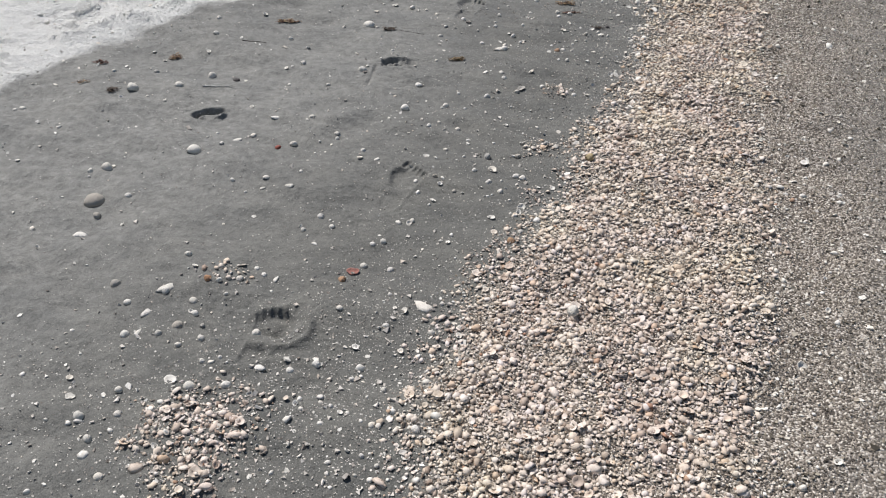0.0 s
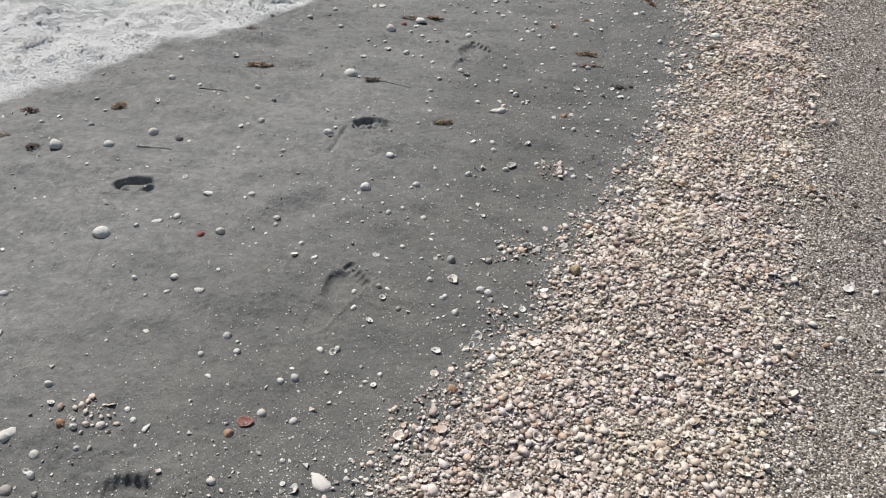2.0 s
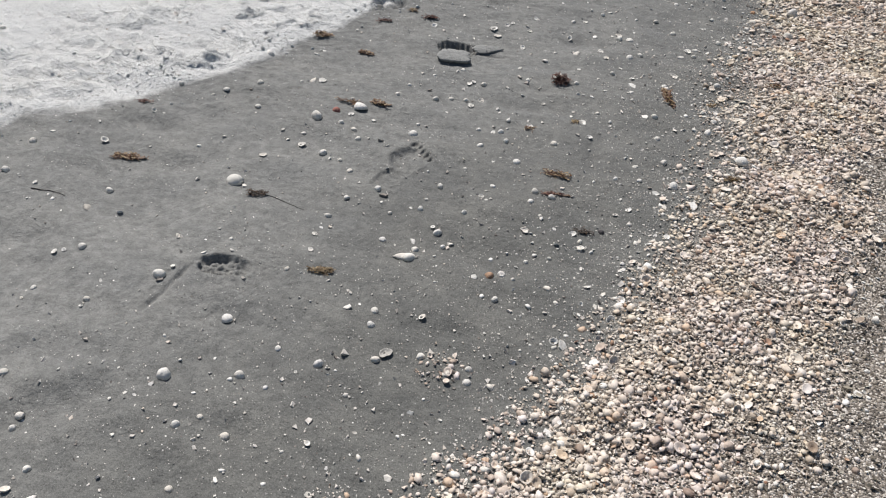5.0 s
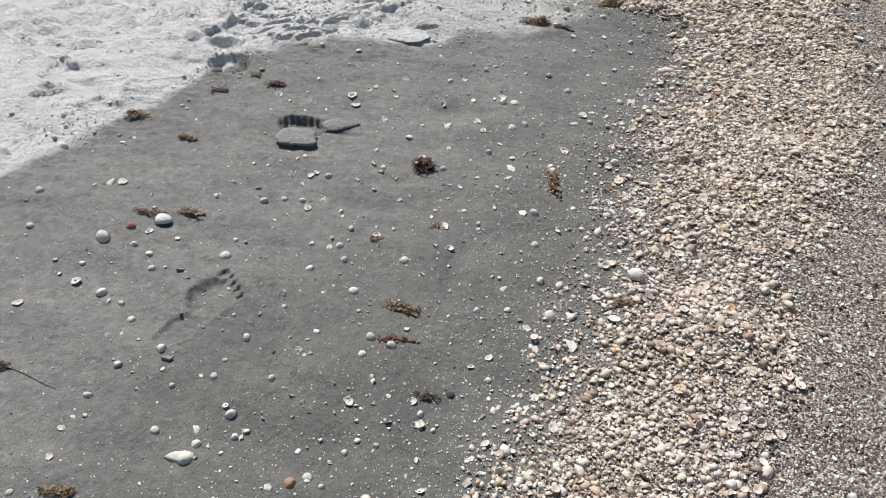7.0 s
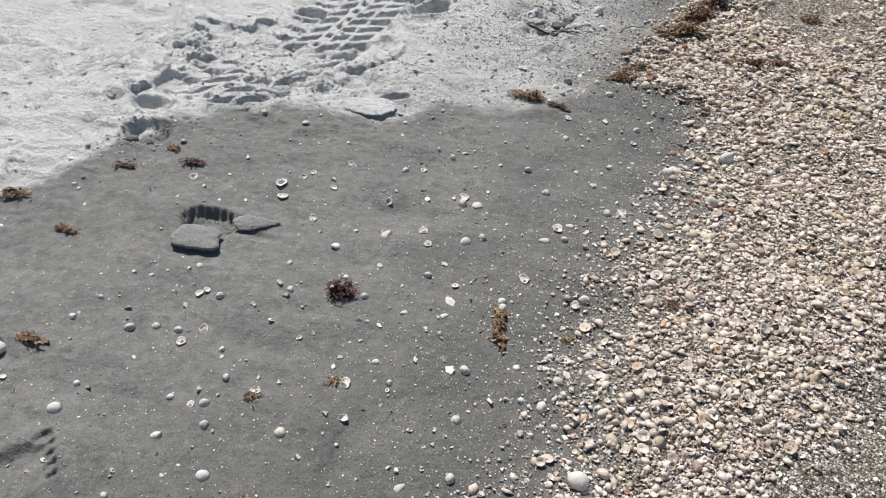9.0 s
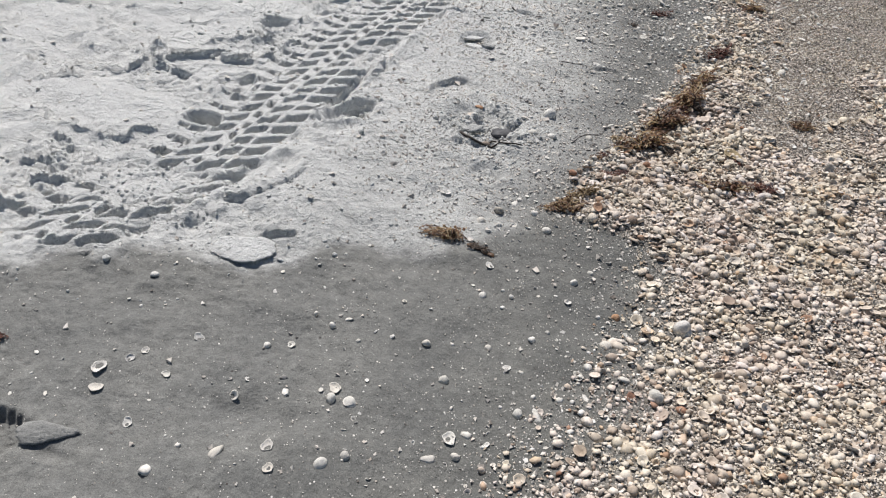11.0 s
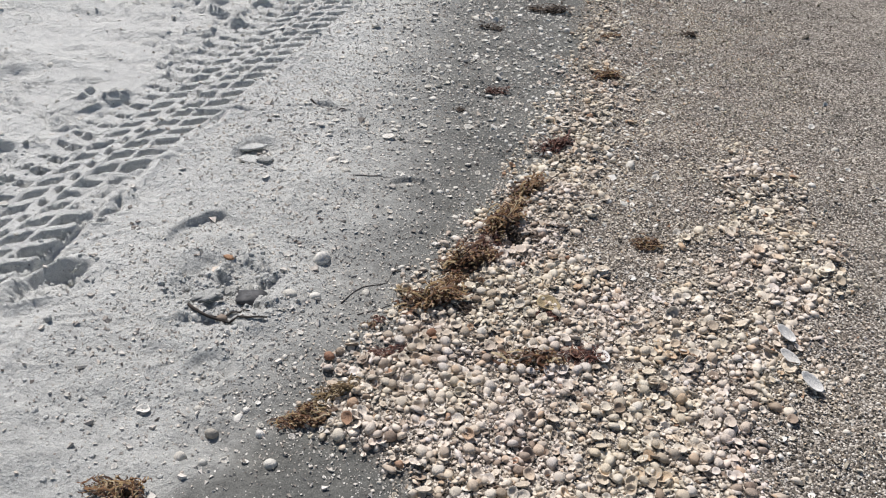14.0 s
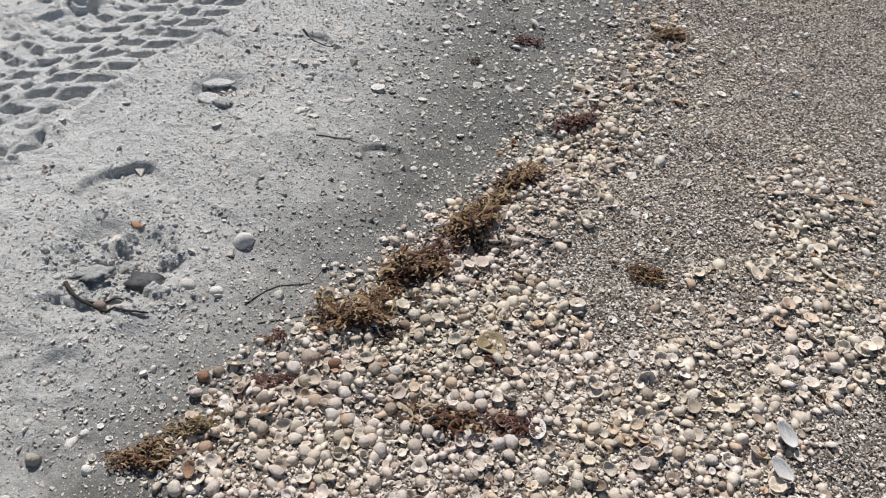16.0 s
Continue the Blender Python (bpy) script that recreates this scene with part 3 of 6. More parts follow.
def carve():
    """Prints, tyre track and cracks, pressed into the sheet at hand."""
    bare_foot(-1.02, -0.36, -0.93, -0.15, 1, 0.012, 0.2, 0.2)
    bare_foot(-0.66, 0.26, -0.53, 0.47, -1, 0.0115)
    bare_foot(-0.235, 1.62, -0.11, 1.86, -1, 0.0135, 0.6)
    # first print: scalloped far wall, rolled rim on the near side, a lump left in the middle
    s, dx, dy = around(-0.95, -0.235, 0.16)
    rolled = np.hypot(dx / 0.072, dy / 0.060)
    scallop = np.hypot((dx + 0.002) / 0.072, (dy - 0.018) / 0.048) * (1 - 0.16 * np.abs(np.sin(dx / 0.019 * math.pi)) ** 0.6 * smooth(0.01, 0.03, dy))
    ZZ[s] -= 0.014 * (1 - smooth(0.56, 0.98, scallop))
    ZZ[s] += 0.009 * np.exp(-((rolled - 1.1) / 0.16) ** 2) * smooth(0.03, -0.03, dy - 0.6 * dx) + 0.008 * oval(dx, dy, -0.035, -0.035, 0.030, 0.022, 0.6)
    # print with its toes dug in, a cut along one side and a smooth sole
    s, dx, dy = around(-0.565, 1.13, 0.25)
    dug = oval(dx + 0.02 * fbm(XX[s], YY[s], 0.03, 3, 104), dy, 0.030, 0.072, 0.070, 0.034, 0.22)
    clumps = fbm(XX[s], YY[s], 0.026, 3, 105, 0.7)
    ZZ[s] += -0.013 * dug + dug * 0.046 * clumps + 0.004 * (oval(dx, dy, 0.03, 0.075, 0.095, 0.055, 0.4) - dug)
    cut = dx + 0.050 + 0.26 * (0.06 - dy)
    ZZ[s] -= 0.008 * np.exp(-(cut / 0.007) ** 2) * smooth(-0.13, -0.09, dy) * (1 - smooth(0.04, 0.07, dy))
    ZZ[s] += 0.004 * oval(dx, dy, 0.015, -0.01, 0.075, 0.05, 0.7) - 0.003 * np.exp(-((np.hypot(dx / 0.07, (dy + 0.05) / 0.07) - 1) / 0.15) ** 2) * smooth(0.0, -0.05, dy + 0.03)
    # crescent of a heel, soft hollows, a groove
    pit(-1.203, 0.832, 0.052, 0.025, 5, 0.022, 0.2, 0.2, 0.0, 0.15)
    s, dx, dy = around(-1.203, 0.823, 0.12)
    ZZ[s] += 0.022 * oval(dx, dy, 0.006, -0.001, 0.046, 0.014, 0.3)
    for px, py, rx, ry, turn, depth in ((-0.82, 0.86, 0.075, 0.05, 20, 0.010), (-0.73, 0.72, 0.10, 0.045, 40, 0.008), (-0.77, 1.62, 0.07, 0.05, 10, 0.009),
                                        (-0.95, 1.80, 0.08, 0.05, 15, 0.008), (0.35, 2.73, 0.06, 0.045, 40, 0.009), (0.46, 2.73, 0.05, 0.035, 30, 0.006),
                                        (0.39, 1.93, 0.02, 0.09, 0, 0.006), (0.20, 2.30, 0.08, 0.03, 10, 0.006), (-0.33, 0.70, 0.1, 0.03, -35, 0.005)):
        pit(px, py, rx, ry, turn, depth * 1.7, 0.75, 0.15)
    # scooped boot print with ribbed far wall and a ledge of broken crust on its floor
    s, dx, dy = around(-0.098, 2.556, 0.22)
    ribs = np.abs(np.sin((dx + 0.25 * dy) / 0.0205 * math.pi)) ** 0.6
    rim = np.hypot(dx / 0.076, dy / 0.060) * (1 - 0.22 * (ribs - 0.5) * smooth(-0.005, 0.012, dy))
    hole = 1 - smooth(0.70, 1.02, rim)
    ZZ[s] += -0.024 * hole + 0.022 * hole * fbm(XX[s], YY[s], 0.03, 3, 93, 0.7)
    ZZ[s] += 0.010 * hole * smooth(-0.004, 0.002, 0.004 + 0.3 * dx - dy + 0.02 * fbm(XX[s], YY[s], 0.03, 2, 94))
    ZZ[s] += 0.005 * (oval(dx, dy, 0, 0, 0.125, 0.1, 0.35) - oval(dx, dy, 0, 0, 0.076, 0.06, 0.1))
    ZZ[s] -= 0.006 * oval(dx, dy, 0.0, -0.125, 0.070, 0.030, 0.35)
    ZZ[s] -= 0.006 * oval(dx, dy, 0.12, -0.018, 0.055, 0.016, 0.5)
    tyre()
    # prints and churned places in the dry sand
    slab(0.165, 3.235, 0.100, 0.060, 12, 0.006)
    pit(0.225, 3.295, 0.045, 0.015, 25, 0.015, 0.3, 0.3)
    slab(0.10, 3.52, 0.15, 0.055, 58, 0.010)
    pit(0.085, 3.56, 0.13, 0.05, 60, 0.016, 0.25, 0.35)
    # a heel's print: walls all round, a floor that rises towards the bank
    s, dx, dy = around(0.513, 4.268, 0.2)
    c, n = math.cos(radians(58)), math.sin(radians(58))
    u, v = dx * c + dy * n + 0.012 * fbm(XX[s], YY[s], 0.05, 3, 97), -dx * n + dy * c + 0.010 * fbm(XX[s], YY[s], 0.05, 3, 98)
    edge = ((np.abs(u) / 0.100) ** 2.6 + (np.abs(v) / 0.062) ** 2.6) ** (1 / 2.6)
    ZZ[s] += -(0.016 + 0.06 * np.clip(v, -0.06, 0.06) + 0.02 * np.clip(u, -0.1, 0.1)) * (1 - smooth(0.86, 1.06, edge)) + 0.004 * np.exp(-((edge - 1.15) / 0.16) ** 2)
    pit(0.525, 4.71, 0.085, 0.055, 66, 0.016, 0.28, 0.35, 0.012, 0.3)
    # a shallow ring
    s, dx, dy = around(1.04, 4.602, 0.14)
    edge = np.hypot(dx / 0.058, dy / 0.046) + 0.25 * fbm(XX[s], YY[s], 0.05, 2, 98)
    ZZ[s] += -0.010 * (1 - smooth(0.82, 1.02, edge)) + 0.007 * (1 - smooth(0.2, 0.85, edge)) + 0.005 * np.exp(-((edge - 1.15) / 0.14) ** 2)
    pit(0.64, 4.03, 0.125, 0.13, 10, 0.012, 0.35, 0.9, 0.030)
    s, dx, dy = around(0.64, 4.03, 0.26)
    broken = fbm(XX[s], YY[s] * 1.2, 0.075, 4, 96, 0.6)
    ZZ[s] += oval(dx, dy, 0, 0, 0.15, 0.15, 0.35) * (0.017 * smooth(-0.012, 0.012, broken) + 0.022 * broken - 0.008)
    pit(0.70, 3.77, 0.05, 0.05, 0, 0.010, 0.3, 0.5, 0.02)
    pit(0.22, 3.99, 0.055, 0.10, -35, 0.028, 0.3, 0.6, 0.055)
    pit(-0.23, 4.54, 0.055, 0.045, 0, 0.030, 0.3, 0.3)
    pit(-0.20, 4.42, 0.11, 0.07, 0, 0.006, 0.5, 0.6, 0.040)
    pit(-0.18, 3.77, 0.055, 0.035, 0, 0.026, 0.3, 0.4, 0.02)
    pit(-0.18, 4.03, 0.06, 0.06, 0, 0.022, 0.35, 0.4, 0.02)
    pit(-0.50, 4.12, 0.075, 0.05, 20, 0.015, 0.3, 0.5)
    pit(-0.41, 2.885, 0.065, 0.05, 0, 0.018, 0.3, 0.6, 0.02)
    pit(-0.46, 3.02, 0.06, 0.04, 0, 0.024, 0.35, 0.4)
    pit(0.98, 5.38, 0.07, 0.05, 0, 0.014, 0.4, 0.5, 0.012)
    pit(0.68, 5.05, 0.05, 0.02, -15, 0.014, 0.3, 0.4)
    pit(0.02, 3.30, 0.20, 0.07, 25, 0.004, 0.6, 0.2, 0.035)
    for px, py, rx, ry, turn in ((-1.75, 1.62, 0.09, 0.04, 25), (-1.45, 1.95, 0.10, 0.05, 30), (-1.32, 1.82, 0.09, 0.035, 20), (-1.1, 2.18, 0.11, 0.045, 25),
                                 (-1.85, 2.1, 0.10, 0.06, 10), (-0.95, 2.35, 0.09, 0.035, 35), (-0.85, 2.75, 0.08, 0.05, 15), (-0.75, 3.1, 0.09, 0.04, 20),
                                 (-0.44, 5.0, 0.12, 0.03, 30), (-0.30, 5.24, 0.07, 0.025, 15), (-0.05, 5.9, 0.12, 0.04, 20), (-0.9, 4.2, 0.1, 0.05, 15),
                                 (-0.55, 4.5, 0.09, 0.04, 20), (-0.7, 3.7, 0.1, 0.05, 0), (-0.45, 3.5, 0.08, 0.04, 20), (-0.2, 6.4, 0.14, 0.05, 25)):
        pit(px, py + 0.02, rx, ry, turn, 0.008, 0.5, 0.3, 0.022)
        slab(px + 0.02, py - 0.03, rx * 0.8, ry * 0.9, turn, 0.007)
    # torn crack beside the tyre track
    s, dx, dy = around(0.225, 4.315, 0.2)
    bend = XX[s] - np.interp(YY[s], [4.20, 4.228, 4.28, 4.33, 4.40, 4.44], [0.185, 0.199, 0.222, 0.250, 0.238, 0.245]) + 0.02 * fbm(XX[s], YY[s], 0.04, 2, 143)
    ZZ[s] -= 0.016 * np.exp(-(bend / 0.007) ** 2) * smooth(4.20, 4.24, YY[s]) * (1 - smooth(4.38, 4.43, YY[s]))
    # cracks along the damp side
    s, dx, dy = around(1.02, 4.12, 0.3)
    for bend, shift in ((0.0, 0.0), (1.9, 0.05)):
        line = dx * 0.86 - dy * 0.5 + 0.02 * np.sin(dy * 22 + bend) - shift
        ZZ[s] -= 0.006 * np.exp(-(line / 0.006) ** 2) * (1 - smooth(0.10, 0.16, np.hypot(dx, dy)))


SHEETS = []


def on_sheet(sheet, x, y):
    """Height of a sheet at places, between its corners."""
    gx, gy, z = sheet[0], sheet[1], sheet[4]
    i = np.clip(np.searchsorted(gx, x) - 1, 0, len(gx) - 2)
    j = np.clip(np.searchsorted(gy, y) - 1, 0, len(gy) - 2)
    fx, fy = (x - gx[i]) / (gx[i + 1] - gx[i]), (y - gy[j]) / (gy[j + 1] - gy[j])
    return (z[i, j] * (1 - fx) + z[i + 1, j] * fx) * (1 - fy) + (z[i, j + 1] * (1 - fx) + z[i + 1, j + 1] * fx) * fy


for GX, GY in GRIDS:
    XX, YY = np.meshgrid(GX, GY, indexing="ij")
    DRY, BANK, HASH, GRIT_AT = dryness(XX, YY), bank_cover(XX, YY), hash_cover(XX, YY), grit_cover(XX, YY)
    near = smooth(14, 5, np.hypot(XX - 0.2, YY - 3)) * (0.25 + 0.75 * smooth(-3.6, -2.4, XX))
    ZZ = 0.020 * fbm(XX, YY, 0.9, 3, 61) + 0.042 * fbm(XX + 0.4 * YY, 1.5 * YY, 0.30, 3, 65) + 0.0115 * fbm(XX + 0.5 * YY, YY * 1.4, 0.085, 4, 69, 0.6) + 0.0010 * fbm(XX, YY, 0.02, 2, 70)
    INWARD = (YY - np.interp(XX, DRY_X, DRY_Y)) * 0.72
    OPEN_SAND = smooth(0.2, 0.5, DRY) * smooth(0.0, 0.16, INWARD) * (1 - 0.75 * smooth(0.12, 0.3, XX - np.interp(YY, TYRE_Y, TYRE_X)))
    ZZ += DRY * (0.002 + 0.006 * fbm(XX, YY, 0.06, 3, 75) + 0.0045 * fbm(XX, YY, 0.022, 2, 79)) + OPEN_SAND * (0.018 * fbm(XX, YY * 1.3, 0.34, 3, 71) + 0.004 * fbm(XX, YY, 0.05, 3, 73))
    SEAM = fbm(XX * 0.9 + YY * 0.4, YY * 1.5 - XX * 0.6, 0.42, 4, 89, 0.55)
    # curled lips of crust that drop off along a seam and flatten out behind it
    ZZ += OPEN_SAND * np.clip(fbm(XX, YY, 0.3, 2, 90) * 7 + 0.1, 0, 1) * smooth(-0.012, 0.012, SEAM) * 0.036 * np.exp(-np.clip(SEAM, 0, 1) / 0.035)
    LIPS = fbm(XX * 0.8 + YY * 0.7, YY * 1.4 - XX * 0.7, 0.20, 4, 92, 0.55)
    ZZ += OPEN_SAND * np.clip(fbm(XX, YY, 0.25, 2, 96) * 8 - 0.3, 0, 1) * smooth(-0.018, 0.018, LIPS) * 0.030 * np.exp(-np.clip(LIPS, 0, 1) / 0.05)
    CHURN = smooth(0.05, 0.13, fbm(XX + 0.3 * YY, YY * 1.6, 0.34, 4, 72, 0.6))
    ZZ += OPEN_SAND * CHURN * (0.046 * fbm(XX, YY * 1.3, 0.045, 4, 74, 0.72) - 0.003)
    # scaly skin of the damp sand next to the dry edge
    SCALY = np.exp(-np.clip(np.interp(XX, DRY_X, DRY_Y) - YY, 0, 9) / 0.28) * (1 - DRY) * (XX < 0.9)
    ZZ += smooth(0.05, 0.4, DRY) * np.exp(-(INWARD / 0.06) ** 2) * (XX < 0.2) * 0.016 * fbm(XX, YY, 0.05, 4, 78, 0.7)
    ZZ += (1 - DRY) * smooth(-0.5, -1.1, XX) * 0.018 * fbm(XX + 0.4 * YY, YY * 1.3, 0.09, 4, 77, 0.6)
    ZZ += SCALY * 0.024 * fbm(XX * 0.8, YY * 1.5, 0.07, 4, 76, 0.6)
    # broken crust: low steps with a sharp edge, where the surface folds over
    crust = fbm(XX * 0.8 + YY * 0.5, YY * 1.5 - XX * 0.5, 0.30, 4, 83)
    RAGGED = np.clip(fbm(XX, YY, 0.4, 2, 84) * 3 + 0.6, 0, 1)
    ZZ += OPEN_SAND * RAGGED * (0.009 * smooth(0.015, 0.045, crust) - 0.009 * smooth(0.05, 0.16, crust) + 0.010 * smooth(-0.13, -0.10, crust) - 0.010 * smooth(-0.10, 0.0, crust))
    ZZ += 0.012 * BANK + BANK * 0.014 * fbm(XX, YY, 0.09, 3, 86, 0.6) + 0.006 * HASH + HASH * 0.006 * fbm(XX, YY, 0.07, 3, 87)
    ZZ *= near
    carve()
    if SHEETS:
        # the rim of a fine stretch meets the coarse sheet
        inner = np.minimum(np.minimum(XX - GX[0], GX[-1] - XX), np.minimum(YY - GY[0], GY[-1] - YY))
        ZZ = on_sheet(SHEETS[0], XX, YY) + (ZZ - on_sheet(SHEETS[0], XX, YY)) * smooth(0.0, 0.016, inner)
    SHEETS.append((GX, GY, XX, YY, ZZ, DRY, HASH, GRIT_AT))


def build_ground():
    verts, faces, values, count = [], [], [[], [], []], 0
    for k, (gx, gy, xx, yy, zz, dry, hashed, grit) in enumerate(SHEETS):
        nx, ny = len(gx), len(gy)
        verts.append(np.stack([xx.ravel(), yy.ravel(), zz.ravel()], 1))
        kept = np.ones((nx - 1, ny - 1), bool)
        if k == 0:
            for i0, i1, j0, j1 in HOLES:
                kept[i0:i1, j0:j1] = False
        i, j = np.nonzero(kept)
        a = i * ny + j + count
        faces.append(np.stack([a, a + ny, a + ny + 1, a + 1], 1))
        for held, value in zip(values, (dry, hashed, grit)):
            held.append(value.ravel())
        count += nx * ny
    me = tri_mesh("ground", np.vstack(verts), np.vstack(faces), SAND)
    for name, held in zip(("dry", "bank", "grit"), values):
        me.attributes.new(name, "FLOAT", "POINT").data.foreach_set("value", np.concatenate(held).astype(np.float32))
    return tagged(new("ground", me), "grey damp beach sand with pale dry sand and prints", "sand", kind="structure")


ground = build_ground()


def ground_z(x, y):
    x, y = np.asarray(x, float), np.asarray(y, float)
    z = on_sheet(SHEETS[0], x, y)
    for sheet in SHEETS[1:]:
        inside = (x > sheet[0][0]) & (x < sheet[0][-1]) & (y > sheet[1][0]) & (y < sheet[1][-1])
        if inside.any():
            z = np.where(inside, on_sheet(sheet, x, y), z)
    return z


# ---- shells ----
def shell_form(seg, rings, long=0.62, high=0.42, ribs=0, rib=0.0, cup=False, beak=0.16, thick=0.09, wobble=0.0, seed=0):
    """One valve, about 1 wide, lying on z = 0; cup: hollow side up. Outer and inner skin meet at the lip."""
    rng = np.random.RandomState(seed)
    ph = rng.rand(4) * 6.28
    verts, faces = [], []

    def skin(scale, drop):
        out = []
        for r in range(rings + 1):
            q = r / rings
            for k in range(1 if r == 0 else seg):
                t = 2 * math.pi * k / seg
                edge = 1 + wobble * (math.sin(2 * t + ph[0]) + 0.7 * math.sin(3 * t + ph[1]) + 0.5 * math.sin(5 * t + ph[2]))
                rad = q * edge * scale
                x, y = 0.5 * rad * math.cos(t), long * 0.8 * rad * math.sin(t)
                y -= beak * (1 - q) * 0.8 - beak * 0.25 * max(0, -math.sin(t)) * q
                z = high * scale * max(0.0, 1 - q ** 2.1) ** 0.62 - drop
                if ribs:
                    z += rib * q * (1 - 0.4 * q) * math.cos(ribs * t)
                out.append((x, y, z))
        return out

    def caps(base, flip):
        for r in range(rings):
            for k in range(seg):
                k2 = (k + 1) % seg
                if r == 0:
                    tri = [(base, base + 1 + k, base + 1 + k2)]
                else:
                    p, q = base + 1 + (r - 1) * seg, base + 1 + r * seg
                    tri = [(p + k, q + k, q + k2), (p + k, q + k2, p + k2)]
                faces.extend([t[::-1] if flip else t for t in tri])

    outer, inner = skin(1.0, 0.0), skin(1 - thick, 0.0)
    verts.extend(outer)
    caps(0, False)
    n = len(outer)
    verts.extend(inner)
    caps(n, True)
    o, i = 1 + (rings - 1) * seg, n + 1 + (rings - 1) * seg
    for k in range(seg):
        k2 = (k + 1) % seg
        faces.extend([(o + k, i + k2, o + k2), (o + k, i + k, i + k2)])
    v, f = np.array(verts), np.array(faces)
    if cup:
        v[:, 2] = high - v[:, 2]
        f = f[:, ::-1]
    return v, f


def pebble_form(seg, rings, long, high, beak, seed):
    """A closed low-cost valve for the mass of the bank."""
    v, f = shell_form(seg, rings, long, high, beak=beak, wobble=0.12, seed=seed)
    n = 1 + rings * seg
    f = f[(f < n).all(axis=1)]
    v = np.vstack([v[:n], [[0, 0, 0.04]]])
    o = 1 + (rings - 1) * seg
    bottom = np.array([(o + (k + 1) % seg, o + k, n) for k in range(seg)])
    return v, np.vstack([f, bottom])


def flake_form(seed, k=5):
    """An angular chip with a slight curve and real thickness."""
    rng = np.random.RandomState(seed)
    t = np.sort(rng.rand(k)) * 0.6 + np.arange(k) * 2 * math.pi / k
    r = 0.35 + 0.2 * rng.rand(k)
    top = np.stack([r * np.cos(t), r * np.sin(t) * 0.75, 0.10 + 0.08 * rng.rand(k)], 1)
    low = top * [1, 1, 0]
    v = np.vstack([top, low])
    f = [(0, i, i + 1) for i in range(1, k - 1)]
    for i in range(k):
        j = (i + 1) % k
        f.extend([(i, k + i, k + j), (i, k + j, j)])
    return v, np.array(f)


def jitter(x0, x1, y0, y1, gap, rng):
    """Places on a shaken grid."""
    x, y = np.meshgrid(np.arange(x0, x1, gap), np.arange(y0, y1, gap * 0.87))
    x = x + (np.arange(x.shape[0])[:, None] % 2) * gap * 0.5
    return (x + (rng.rand(*x.shape) - 0.5) * gap * 0.95).ravel(), (y + (rng.rand(*y.shape) - 0.5) * gap * 0.95).ravel()


def cover_mesh(name, forms, x, y, size, lift, tilt, material, rng, flat=1.0, kind=None, soft_chips=False):
    """A mass of shells or chips, spread over several base forms, as one mesh."""
    if kind is None:
        kind = rng.randint(0, len(forms), len(x))
    vs, fs, rounded, count = [], [], [], 0
    for k, (v, f) in enumerate(forms):
        p = kind == k
        n = int(p.sum())
        if not n:
            continue
        sz = size[p]
        m = matrices(x[p], y[p], ground_z(x[p], y[p]) + lift[p], sz, sz * (0.85 + 0.3 * rng.rand(n)), sz * flat * (0.75 + 0.5 * rng.rand(n)),
                     rng.rand(n) * 6.283, rng.normal(0, tilt, n), rng.normal(0, tilt, n))
        vv, ff = many(name, v, f, m, material)
        vs.append(vv)
        fs.append(ff + count)
        rounded.append(np.full(len(ff), len(v) > 10 or soft_chips))
        count += len(vv)
    me = tri_mesh(name, np.vstack(vs), np.vstack(fs), material)
    me.polygons.foreach_set("use_smooth", np.concatenate(rounded))
    return me


def level(x, y):
    """Where the sand is not steep: loose bits roll off walls."""
    return (np.abs(ground_z(x, y + 0.006) - ground_z(x, y - 0.006)) < 0.0042) & (np.abs(ground_z(x + 0.006, y) - ground_z(x - 0.006, y)) < 0.0042)


def bank_size(y):
    return np.interp(y, [-1, 0.5, 1.5, 2.5, 3.4, 4.0, 6.0], [0.0122, 0.0122, 0.0122, 0.0130, 0.0148, 0.0158, 0.0140])


LOW_DOMES = [pebble_form(8, 2, 0.56, 0.35, 0.16, 1), pebble_form(7, 2, 0.66, 0.27, 0.12, 2), pebble_form(8, 2, 0.50, 0.38, 0.20, 3), pebble_form(7, 2, 0.80, 0.29, 0.10, 4)]
LOW_CUPS = [shell_form(8, 2, 0.56, 0.26, cup=True, thick=0.13, seed=5), shell_form(8, 2, 0.68, 0.24, cup=True, thick=0.13, wobble=0.04, seed=6)]
FLAKES = [flake_form(k) for k in range(5)]
CHIPS = [flake_form(k + 20, 3 + k % 2) for k in range(6)]


